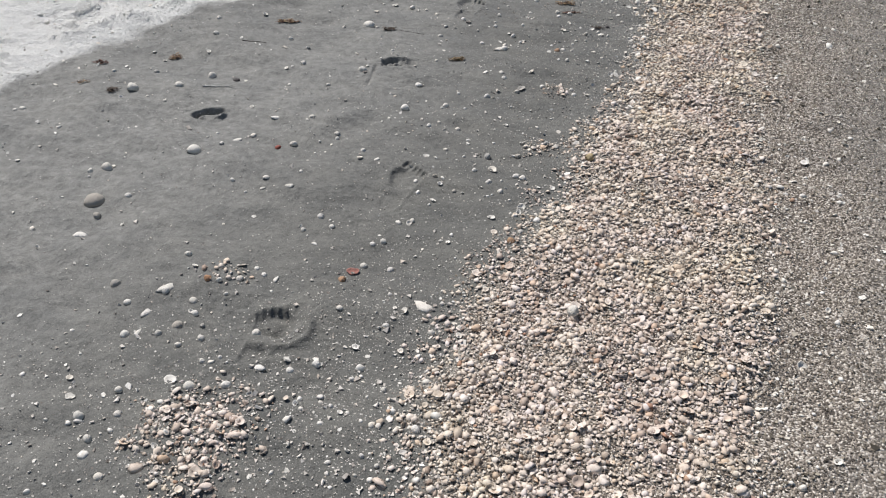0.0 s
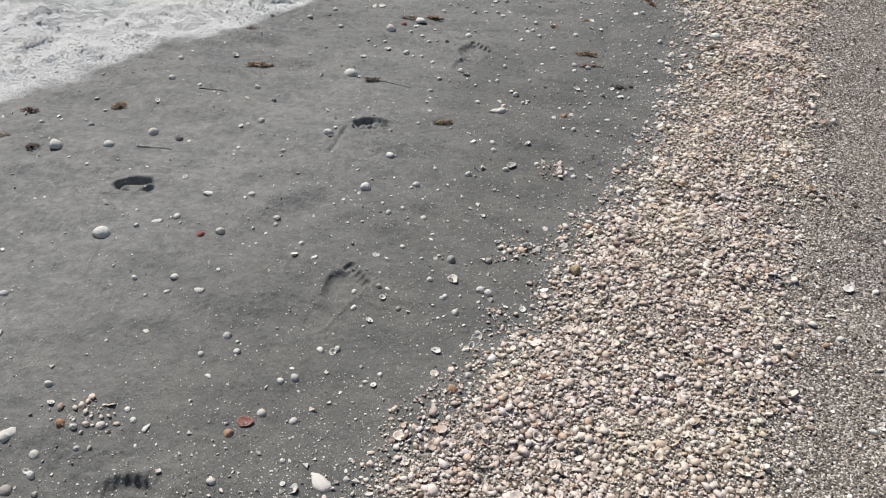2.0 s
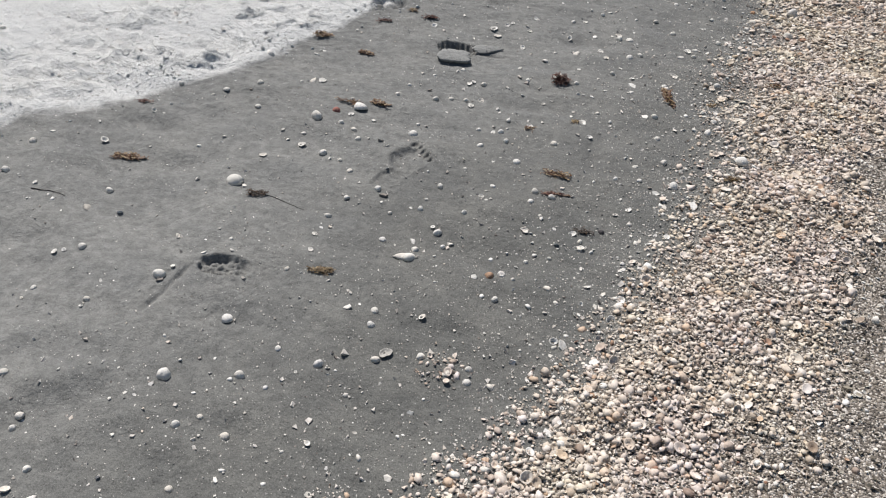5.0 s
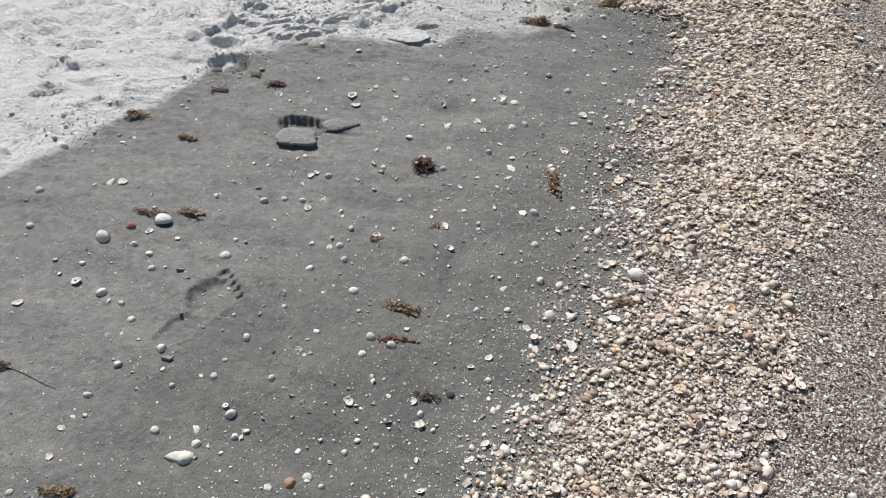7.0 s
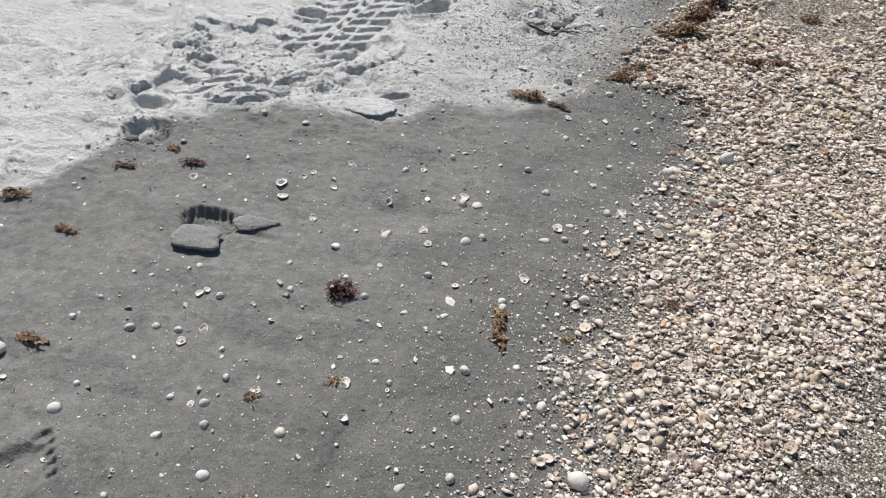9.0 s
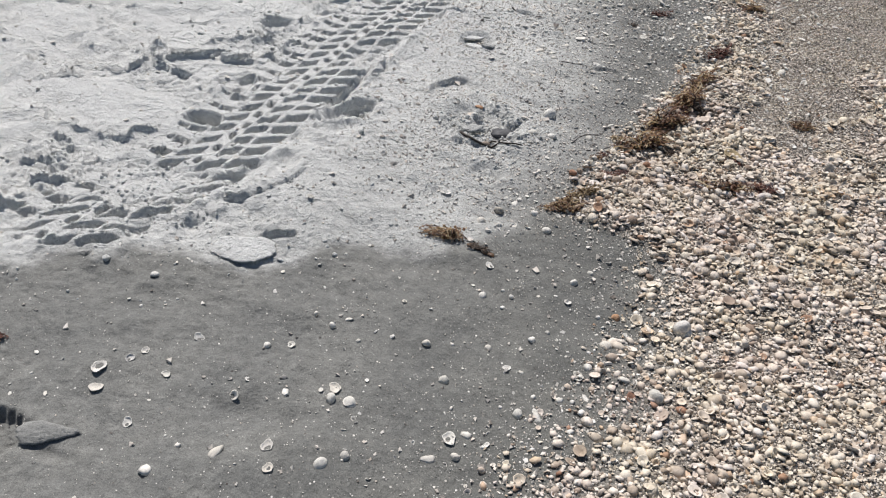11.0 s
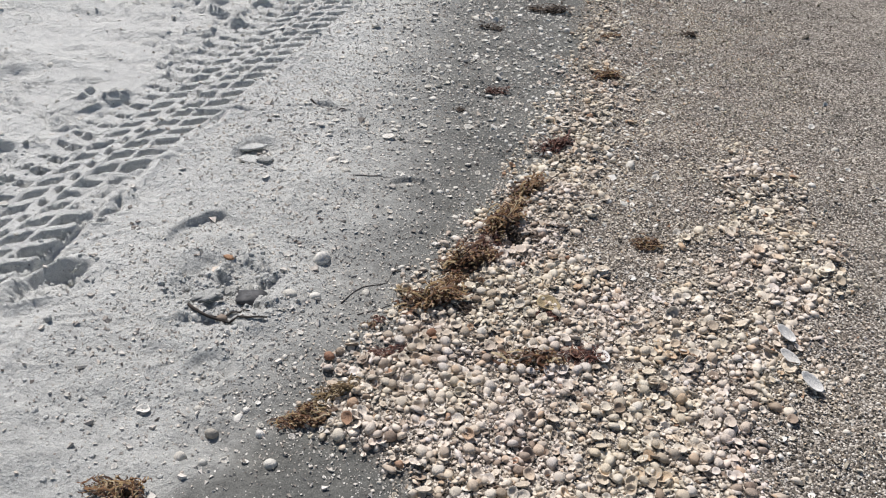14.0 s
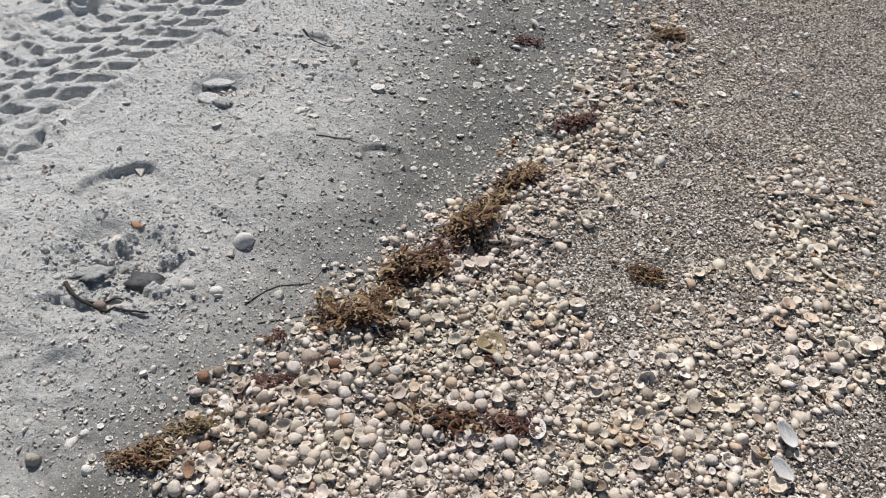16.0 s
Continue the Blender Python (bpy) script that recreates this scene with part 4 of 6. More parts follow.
def build_bank():
    rng = np.random.RandomState(5)
    x, y = jitter(-1.3, 2.6, -1.3, 7.0, 0.0122, rng)
    size = bank_size(y) * np.clip(np.exp(rng.normal(0.0, 0.46, len(x))), 0.4, 2.3)
    # the grid is set for the smallest shells: keep fewer where they are larger
    keep = rng.rand(len(x)) < bank_cover(x, y) * np.clip((0.0128 / bank_size(y)) ** 1.4, 0, 1) * (1 - 0.35 * smooth(4.6, 6.0, y))
    x, y, size = x[keep], y[keep], size[keep]
    near_stretch = (y > 3.42) & (y < 4.12) & (x < 1.9)
    big = np.where(near_stretch & (size > np.sort(size[near_stretch])[-300]))[0]
    rest = np.ones(len(x), bool)
    rest[big] = False
    count = int(rest.sum())
    lift = rng.rand(count) * 0.005 - 0.001
    # more whole shells further on, more broken ones at the start
    whole = rng.rand(count) < np.interp(y[rest], [0.0, 2.0, 3.4, 4.0], [0.30, 0.42, 0.62, 0.72])
    valve = np.where(rng.rand(count) < 0.62, rng.randint(0, 4, count), 4 + rng.randint(0, 2, count))
    kind = np.where(whole, valve, 6 + rng.randint(0, 5, count))
    me = cover_mesh("shell_bank", LOW_DOMES + LOW_CUPS + FLAKES, x[rest], y[rest], size[rest], lift, 0.36, BANK_SHELLS, rng, 1.0, kind, True)
    bank = tagged(new("shell_bank", me), "thick drift of bleached cream and pink sea shells", "shells", kind="stuff")
    forms = [shell_form(14, 4, 0.60, 0.40, wobble=0.05, seed=11), shell_form(14, 4, 0.72, 0.34, wobble=0.07, seed=12), shell_form(20, 4, 0.60, 0.38, ribs=10, rib=0.022, seed=13),
             shell_form(14, 4, 0.58, 0.27, cup=True, wobble=0.07, seed=14), shell_form(14, 4, 0.70, 0.24, cup=True, wobble=0.09, seed=15)]
    meshes = [tri_mesh("shell", v, f, ONE_SHELL) for v, f in forms]
    for n in big:
        ob = new("shell", meshes[rng.choice(5, p=[0.24, 0.16, 0.18, 0.23, 0.19])])
        ob.parent = bank
        sz = size[n] * 0.82
        ob.matrix_basis = Matrix.Translation((x[n], y[n], float(ground_z(x[n], y[n])) + 0.003 + 0.004 * rng.rand())) @ Euler((rng.normal(0, 0.32), rng.normal(0, 0.32), rng.rand() * 6.28)).to_matrix().to_4x4() @ Matrix.Diagonal((sz, sz, sz, 1))
    return bank


bank = build_bank()


def spill_cover(x, y):
    """Pale rubble spread over the hash beyond the drift's far end."""
    past = x - np.interp(y, RIGHT_Y, RIGHT_X)
    return smooth(3.5, 4.0, y) * smooth(-0.1, 0.05, past) * (1 - smooth(0.4, 1.0, past))


def build_rubble():
    """Broken bits that fill the gaps between the drift's shells."""
    rng = np.random.RandomState(6)
    x, y = jitter(-1.3, 2.5, -1.2, 6.4, 0.0112, rng)
    keep = rng.rand(len(x)) < np.maximum(0.9 * bank_cover(x, y) ** 0.7, 0.72 * spill_cover(x, y))
    x, y = x[keep], y[keep]
    size = 0.0084 * np.clip(np.exp(rng.normal(0, 0.36, len(x))), 0.4, 1.8)
    me = cover_mesh("shell_rubble", CHIPS, x, y, size, rng.rand(len(x)) * 0.0035, 0.55, BANK_SHELLS, rng, 1.3)
    return tagged(new("shell_rubble", me), "broken cream and pink shell bits filling the drift", "shell rubble", kind="stuff")


def build_hash():
    rng = np.random.RandomState(8)
    x, y = jitter(-0.5, 2.9, -1.2, 6.6, 0.0110, rng)
    past = x - np.interp(y, RIGHT_Y, RIGHT_X)
    cover = hash_cover(x, y) * (1 - 0.8 * bank_cover(x, y)) * (past > -0.5) * (1 - 0.6 * smooth(0.55, 1.1, past))
    keep = rng.rand(len(x)) < cover * 0.92 * (1 - 0.6 * spill_cover(x, y))
    x, y = x[keep], y[keep]
    size = 0.0064 * np.exp(rng.normal(0, 0.42, len(x)))
    me = cover_mesh("shell_hash", CHIPS, x, y, size, rng.rand(len(x)) * 0.003, 0.6, HASH_CHIPS, rng, 1.3)
    return tagged(new("shell_hash", me), "brown-grey hash of crushed sea shells beside the drift", "shell hash", kind="stuff")


def build_grit():
    rng = np.random.RandomState(9)
    x, y = jitter(-2.2, 1.5, -1.0, 6.8, 0.017, rng)
    g = grit_cover(x, y) * (1 - hash_cover(x, y)) * (np.interp(y, LEFT_Y, LEFT_X) - x > -0.3)
    keep = rng.rand(len(x)) < g * 0.8
    x, y = x[keep], y[keep]
    x2, y2 = jitter(0.1, 1.4, 3.35, 6.6, 0.0120, rng)
    more = rng.rand(len(x2)) < 0.70 * grit_cover(x2, y2) * (1 - hash_cover(x2, y2)) * smooth(-0.1, 0.45, x2)
    x, y = np.concatenate([x, x2[more]]), np.concatenate([y, y2[more]])
    flat_here = level(x, y)
    x, y = x[flat_here], y[flat_here]
    size = 0.0062 * np.exp(rng.normal(0, 0.5, len(x)))
    me = cover_mesh("shell_grit", CHIPS, x, y, size, rng.rand(len(x)) * 0.001, 0.5, GRIT, rng, 1.5)
    return tagged(new("shell_grit", me), "fine white chips of shell strewn on the sand", "shell grit", kind="stuff")


build_rubble()
build_hash()
build_grit()


def build_small_shells():
    """Shells of a centimetre, too many to count, that thin out away from the drift."""
    rng = np.random.RandomState(10)
    x, y = jitter(-2.1, 1.5, -1.0, 6.8, 0.03, rng)
    gap = np.interp(y, LEFT_Y, LEFT_X) - x
    want = 0.6 * np.exp(-np.maximum(gap, 0) / 0.09) + 0.050 + 0.62 * smooth(4.2, 5.2, y) * smooth(0.3, 1.1, x) + 0.22 * (1 - smooth(-0.55, -0.1, y)) * smooth(-0.2, 0.25, fbm(x, y, 0.2, 3, 151) + 0.15)
    keep = (rng.rand(len(x)) < want) & (hash_cover(x, y) < 0.6) & (gap > -0.3)
    x2, y2 = jitter(-0.3, 2.6, -1.2, 6.8, 0.022, rng)
    past = x2 - np.interp(y2, RIGHT_Y, RIGHT_X)
    on_hash = (rng.rand(len(x2)) < 0.45 * np.exp(-np.maximum(past, 0) / 0.22) + 0.025) & (past > -0.05) & (bank_cover(x2, y2) < 0.5)
    x, y = np.concatenate([x[keep], x2[on_hash]]), np.concatenate([y[keep], y2[on_hash]])
    size = 0.0112 * (1 + 0.30 * smooth(4.2, 5.0, y)) * np.exp(rng.normal(0, 0.38, len(x)))
    # the largest in the nearest stretch are shells of their own
    near_stretch = (y > 3.4) & (y < 5.0) & (x < 1.45)
    big = near_stretch & (size >= np.sort(size[near_stretch])[-min(300, int(near_stretch.sum()))])
    rest = ~big
    me = cover_mesh("small_shells", LOW_DOMES + LOW_CUPS + FLAKES[:4], x[rest], y[rest], size[rest], np.full(int(rest.sum()), -0.0005), 0.34, SAND_SHELLS, rng, 1.1)
    mass = tagged(new("small_shells", me), "small pale shells scattered on the damp sand", "shells", kind="stuff")
    meshes = [tri_mesh("shell", v, f, WHITE_SHELL) for v, f in (LOW_DOMES + LOW_CUPS)]
    for k in np.where(big)[0]:
        ob = new("shell", meshes[rng.randint(len(meshes))])
        ob.parent = mass
        ob.matrix_basis = Matrix.Translation((x[k], y[k], float(ground_z(x[k], y[k])) - 0.0005)) @ Euler((rng.normal(0, 0.2), rng.normal(0, 0.2), rng.rand() * 6.28)).to_matrix().to_4x4() @ Matrix.Diagonal((size[k], size[k], size[k], 1))
    return mass


build_small_shells()


def build_pellets():
    rng = np.random.RandomState(12)
    x, y = jitter(-2.2, 1.1, 0.8, 6.8, 0.021, rng)
    want = smooth(0.2, 0.5, dryness(x, y)) * (0.10 + 0.5 * np.clip(fbm(x, y, 0.3, 3, 161) + 0.12, 0, 1)) * (0.45 + 1.3 * smooth(0.0, 0.4, x))
    keep = (rng.rand(len(x)) < want * 0.5) & level(x, y)
    x, y = x[keep], y[keep]
    size = 0.0080 * np.exp(rng.normal(0, 0.42, len(x)))
    v, f = pebble_form(5, 2, 0.7, 0.34, 0.05, 21)
    me = cover_mesh("sand_pellets", [(v, f)], x, y, size, np.full(len(x), -0.001), 0.3, DRY_CLOD, rng)
    return tagged(new("sand_pellets", me), "small crumbs of dry pale sand", "sand crumbs", kind="stuff")


build_pellets()

# ---- shells lying singly on the sand: x and y in centimetres, width in millimetres ----
FIRST_STEPS = [
    (-123, -23, 23), (-128, -22, 23), (-131, -22, 31), (-113, -21, 18), (-64, -20, 27), (-80, -19, 22), (-54, -17, 17), (-127, -15, 29),
    (-67, -13, 18), (-108, -11, 18), (-132, -11, 24), (-110, -6, 21), (-96, -5, 21), (-105, -5, 24), (-136, -4, 33), (-99, -3, 21), (-66, -2, 23),
    (-73, 0, 26), (-101, 0, 21), (-119, 6, 25), (-22, 6, 16), (-70, 9, 19), (-67, 10, 22), (-28, 10, 19), (-86, 10, 14), (-89, 17, 17),
    (-81, 18, 17), (-35, 18, 22), (-149, 18, 31), (-28, 18, 14), (-58, 19, 17)]
BESIDE_BANK = [
    (-25, 23, 26), (-84, 23, 23), (-146, 26, 25), (-51, 28, 20), (-30, 31, 21), (-44, 32, 15), (-148, 33, 64), (-139, 35, 22), (-33, 36, 17),
    (-106, 36, 11), (-93, 37, 21), (-101, 37, 14), (-55, 38, 18), (-49, 39, 18), (-21, 40, 24), (-23, 41, 25), (-100, 42, 22), (-110, 42, 17),
    (-36, 43, 18), (-66, 51, 16), (-148, 52, 37), (-38, 52, 13), (-50, 53, 19), (-30, 53, 29), (-20, 53, 22), (-70, 57, 19), (-6, 58, 26),
    (-43, 58, 16), (-9, 59, 26), (-123, 60, 47), (-92, 61, 26)]
PAST_FIRST_PRINTS = [
    (-17, 61, 16), (-78, 66, 17), (-110, 66, 24), (-105, 68, 24), (-78, 69, 23), (-37, 72, 20), (-47, 72, 20), (-43, 75, 14), (-86, 78, 24),
    (-98, 78, 24), (-54, 84, 35), (-39, 88, 25), (-23, 94, 26), (10, 95, 19), (5, 96, 19), (-33, 97, 18), (-11, 98, 22), (10, 99, 19),
    (-9, 100, 30), (-1, 100, 23), (-148, 101, 47), (-132, 101, 31), (-80, 103, 19), (-47, 104, 34), (-94, 105, 19), (-14, 108, 22), (-122, 113, 35),
    (-14, 113, 23), (-67, 114, 35), (-142, 116, 22), (-89, 120, 24)]
MIDDLE_SAND = [
    (14, 122, 20), (-38, 123, 16), (45, 128, 25), (18, 130, 14), (-34, 131, 16), (15, 132, 21), (-9, 134, 37), (-96, 137, 26), (21, 139, 16),
    (-1, 140, 17), (-17, 140, 22), (27, 141, 14), (-9, 141, 17), (46, 142, 17), (-3, 145, 25), (38, 146, 14), (-123, 146, 26), (-94, 146, 23),
    (35, 147, 26), (35, 150, 17), (20, 151, 22), (-17, 151, 15), (33, 153, 22), (-9, 154, 20), (3, 155, 18), (-62, 156, 48), (24, 158, 15),
    (-8, 159, 13), (-22, 160, 23), (49, 161, 15), (-123, 161, 24)]
SECOND_PRINTS = [
    (45, 164, 15), (21, 164, 18), (7, 164, 16), (-5, 166, 21), (49, 167, 18), (27, 168, 26), (-32, 169, 22), (22, 170, 26), (-58, 170, 23),
    (-36, 174, 17), (-42, 177, 28), (1, 177, 16), (-49, 180, 28), (63, 182, 34), (53, 183, 16), (16, 185, 25), (-33, 186, 21), (52, 190, 20),
    (66, 191, 20), (-17, 193, 28), (-40, 194, 18), (61, 194, 23), (-48, 195, 40), (12, 196, 20), (27, 197, 23), (-68, 198, 21), (10, 201, 22),
    (3, 201, 17), (38, 203, 21), (-36, 204, 56), (-81, 206, 22)]
AROUND_WEED = [
    (12, 208, 18), (60, 208, 21), (-71, 211, 24), (45, 214, 15), (77, 215, 29), (8, 216, 16), (-26, 217, 19), (-13, 217, 25), (-55, 218, 24),
    (-3, 219, 21), (-52, 219, 27), (-8, 219, 19), (41, 219, 16), (2, 221, 22), (60, 221, 25), (23, 223, 13), (80, 223, 25), (-23, 224, 14),
    (77, 226, 18), (88, 227, 33), (77, 229, 15), (53, 230, 13), (-3, 231, 20), (2, 231, 20), (44, 235, 16), (53, 236, 17), (17, 236, 19),
    (34, 238, 19), (-6, 239, 20), (54, 247, 19), (47, 249, 21)]
SCOOP_PRINT = [
    (35, 250, 14), (85, 251, 31), (70, 255, 28), (34, 261, 26), (54, 264, 33), (14, 265, 22), (58, 267, 24), (4, 271, 28), (74, 271, 23),
    (79, 273, 21), (16, 278, 19), (7, 280, 20), (51, 281, 27), (55, 281, 27), (9, 283, 18), (51, 284, 28), (90, 287, 26), (94, 287, 22),
    (18, 290, 23), (33, 292, 20), (73, 293, 28), (38, 294, 20), (52, 299, 12), (119, 299, 41), (45, 302, 20), (67, 303, 24), (59, 303, 15),
    (48, 305, 15), (81, 306, 17), (0, 306, 22), (108, 314, 30)]
NEAR_DRY_EDGE = [
    (59, 315, 14), (94, 315, 13), (126, 323, 48), (77, 323, 24), (84, 325, 16), (98, 327, 18), (77, 334, 22), (99, 335, 23), (103, 340, 17),
    (77, 352, 19), (81, 353, 21), (72, 353, 27), (90, 354, 31), (76, 360, 29), (86, 361, 24), (60, 364, 28), (80, 365, 23), (81, 404, 39),
    (85, 421, 51), (65, 426, 31), (77, 448, 23), (81, 469, 28), (77, 470, 35), (78, 474, 25), (86, 479, 22), (83, 496, 23)]
STREWN = FIRST_STEPS + BESIDE_BANK + PAST_FIRST_PRINTS + MIDDLE_SAND + SECOND_PRINTS + AROUND_WEED + SCOOP_PRINT + NEAR_DRY_EDGE
LOW_CORNER = [
    (-123, -8, 29), (-116, -12, 31), (-115, -17, 23), (-119, -20, 33), (-113, -25, 25), (-100, -25, 32), (-118, -27, 22), (-106, -41, 33),
    (-114, -41, 31), (-99, -36, 28), (-92, -37, 23), (-78, -41, 20), (-76, -38, 28), (-71, -45, 22), (-58, -28, 26), (-51, -27, 21), (-69, -25, 24),
    (-86, -36, 26), (-108, -32, 17), (-112, -33, 19), (-129, -41, 25), (-128, -48, 25), (-133, -54, 27), (-119, -58, 19), (-117, -55, 21),
    (-73, -56, 21), (-65, -58, 30), (-83, -49, 16), (-84, -64, 20), (-77, -63, 18), (-68, -65, 22), (-139, -42, 26), (-136, -48, 33), (-129, -64, 24),
    (-74, -66, 18)]
PROTO = {}


def shell_mesh(kind, material):
    key = (kind, material.name)
    if key not in PROTO:
        v, f = {"clam": lambda: shell_form(18, 6, 0.58, 0.56, wobble=0.06, seed=31), "broad": lambda: shell_form(18, 6, 0.56, 0.50, wobble=0.09, seed=32),
                "long": lambda: shell_form(18, 6, 0.74, 0.44, beak=0.06, wobble=0.04, seed=33), "ribbed": lambda: shell_form(28, 6, 0.55, 0.38, ribs=14, rib=0.02, seed=34),
                "cup": lambda: shell_form(18, 6, 0.62, 0.19, cup=True, wobble=0.12, seed=35), "chip": lambda: shell_form(12, 4, 0.8, 0.22, wobble=0.18, thick=0.12, seed=36),
                "mussel": lambda: shell_form(20, 6, 1.1, 0.26, cup=True, beak=0.3, thick=0.06, seed=37), "oyster": lambda: shell_form(22, 6, 0.7, 0.16, cup=True, wobble=0.11, thick=0.1, seed=38)}[kind]()
        PROTO[key] = tri_mesh(kind + "_shell", v, f, material)
    return PROTO[key]


def put_shell(name, kind, material, x, y, width, turn, label, category="shell", group="", sink=0.12, tilt=(0.0, 0.0)):
    ob = new(name, shell_mesh(kind, material))
    z = float(ground_z(x, y)) - sink * width * (0.3 if kind in ("cup", "chip", "mussel", "oyster") else 1)
    ob.matrix_basis = Matrix.Translation((x, y, z)) @ Euler((tilt[0], tilt[1], turn)).to_matrix().to_4x4() @ Matrix.Diagonal((width, width, width, 1))
    return tagged(ob, label, category, group)


FACE_UP = "domed up"
FACE = {"cup": "hollow side up", "chip": "with a broken edge"}


def strew():
    rng = np.random.RandomState(15)
    for cx, cy, mm in STREWN + LOW_CORNER:
        x, y, w = cx / 100, cy / 100, mm / 1000
        kind = ("clam", "clam", "broad", "broad", "long", "ribbed", "cup", "chip")[rng.randint(8)] if mm < 36 else ("clam", "broad", "long", "ribbed")[rng.randint(4)]
        where = "pale dry sand" if dryness(np.array(x), np.array(y)) > 0.4 else "damp grey sand"
        tone = GREY_SHELL if (mm > 60 and y < 2.5) or rng.rand() < 0.07 else WHITE_SHELL
        look_of = "weathered grey" if tone is GREY_SHELL else "bleached white"
        big = "large " if mm > 36 else ""
        rib = "ribbed " if kind == "ribbed" else ""
        put_shell("clam_shell", kind, tone, x, y, w * (0.80 if y < 0.1 else 0.98), rng.rand() * 6.28, f"{big}{look_of} {rib}clam shell {FACE.get(kind, FACE_UP)} on {where}".replace("  ", " "), "shell",
                  "shells strewn on the sand", 0.03, (rng.normal(0, 0.16), rng.normal(0, 0.16)))


strew()
for x, y, w in ((-0.79, -0.06, 0.026), (-1.13, -0.05, 0.024), (-0.32, 0.05, 0.027), (0.12, 1.30, 0.028), (1.10, 3.25, 0.026)):
    put_shell("clam_shell", "broad", RUST_SHELL, x, y, w, 7 * x, "rust-orange clam shell, domed side up, on damp sand", "shell", "shells strewn on the sand")
put_shell("clam_shell", "cup", RED_SHELL, -0.76, -0.03, 0.031, 0.4, "dark red clam shell, hollow side up, on damp sand", "shell", "shells strewn on the sand")
put_shell("clam_shell", "broad", RED_SHELL, -0.43, 2.00, 0.030, 2.0, "pinkish clam shell beside brown seaweed on damp sand", "shell", "shells strewn on the sand")
put_shell("clam_shell", "ribbed", RED_SHELL, -0.97, 0.60, 0.026, 1.0, "reddish ribbed clam shell on damp sand", "shell", "shells strewn on the sand")
put_shell("mussel_shell", "long", DARK_SHELL, -1.13, 1.09, 0.026, 1.0, "small black mussel shell on damp sand", "shell", "shells strewn on the sand")
put_shell("mussel_shell", "long", DARK_SHELL, 0.41, 1.56, 0.019, 1.2, "small black mussel shell on damp sand", "shell", "shells strewn on the sand")
for x, y, w in ((-0.38, 1.99, 0.019), (0.19, 2.06, 0.02), (0.36, 2.12, 0.027), (-0.01, 2.16, 0.023), (0.81, 2.30, 0.026), (0.45, 2.60, 0.022), (0.43, 2.65, 0.026),
                (0.02, 2.76, 0.032), (0.77, 2.77, 0.031), (0.86, 3.00, 0.018), (1.02, 3.02, 0.027), (0.60, 4.56, 0.024), (0.99, 4.66, 0.027), (-0.30, 0.44, 0.03)):
    put_shell("clam_shell", "cup", WHITE_SHELL, x, y, w, 9 * x + 4 * y, "bleached clam shell, hollow side up, on the sand", "shell", "shells strewn on the sand")
put_shell("clam_shell", "broad", WHITE_SHELL, 0.804, 4.045, 0.026, 0.4, "bleached white clam shell beside churned pale sand", "shell", "shells strewn on the sand")
put_shell("clam_shell", "chip", RUST_SHELL, 0.618, 4.165, 0.024, 1.4, "pale red clam fragment beside churned sand", "shell", "shells strewn on the sand")
put_shell("clam_shell", "cup", WHITE_SHELL, 0.764, 4.209, 0.022, 2.2, "bleached clam shell, hollow side up, on the sand", "shell", "shells strewn on the sand")
put_shell("clam_shell", "broad", WHITE_SHELL, 0.655, 2.452, 0.026, 0.4, "pinkish-white clam shell at the tip of a seaweed blade", "shell", "shells strewn on the sand")
put_shell("clam_shell", "clam", WHITE_SHELL, 0.659, 2.428, 0.024, 1.9, "pinkish-white clam shell at the tip of a seaweed blade", "shell", "shells strewn on the sand")
put_shell("shell_fragment", "chip", WHITE_SHELL, -0.59, -0.18, 0.042, 0.7, "broken white shell fragment on damp sand", "shell", "shells strewn on the sand")
put_shell("shell_fragment", "chip", WHITE_SHELL, -0.105, 1.345, 0.034, 1.7, "broken triangular white shell fragment on damp sand", "shell", "shells strewn on the sand")
put_shell("clam_shell", "broad", WHITE_SHELL, -0.08, 1.375, 0.024, 0.7, "bleached white clam shell domed up on damp grey sand", "shell", "shells strewn on the sand")
put_shell("shell_fragment", "chip", WHITE_SHELL, 0.262, 2.380, 0.014, 0.4, "small white shell fragment caught in red seaweed", "shell", "", -3.6)
put_shell("shell_fragment", "chip", WHITE_SHELL, 0.285, 2.388, 0.012, 1.9, "small white shell fragment caught in red seaweed", "shell", "", -5.0)
put_shell("shell_fragment", "chip", WHITE_SHELL, -1.23, -0.07, 0.034, 2.0, "broken white shell fragment on damp sand", "shell", "shells strewn on the sand")
put_shell("scallop_shell", "ribbed", WHITE_SHELL, 0.87, 4.05, 0.034, 0.4, "bleached ribbed scallop shell on pale sand", "shell", "shells strewn on the sand")
put_shell("scallop_shell", "ribbed", WHITE_SHELL, 0.55, 2.81, 0.036, 2.4, "bleached ribbed scallop shell on damp sand", "shell", "shells strewn on the sand")
# single shells that stand out on the drift
for x, y, w, turn, lean, sink in ((2.015, 4.074, 0.033, 0.75, 0.25, -1.3), (2.010, 3.999, 0.032, 0.80, 0.2, -1.3), (2.040, 3.920, 0.036, 0.8, 0.25, -1.3), (1.575, 3.94, 0.032, 0.05, -0.2, -0.4)):
    put_shell("mussel_shell", "mussel", PEARL, x, y, w, turn, "white pearly mussel shell, hollow side up, on shell drift", "shell", "", sink, (lean, 0.0))
put_shell("oyster_shell", "oyster", TAN_SHELL, 1.445, 4.10, 0.055, 0.8, "yellow-brown oyster shell, hollow side up, on shell drift", "shell", "", -0.25, (0.2, 0.1))
put_shell("clam_shell", "broad", TAN_SHELL, 0.02, 0.46, 0.034, 0.8, "large orange clam shell on the shell drift", "shell", "", -0.2)
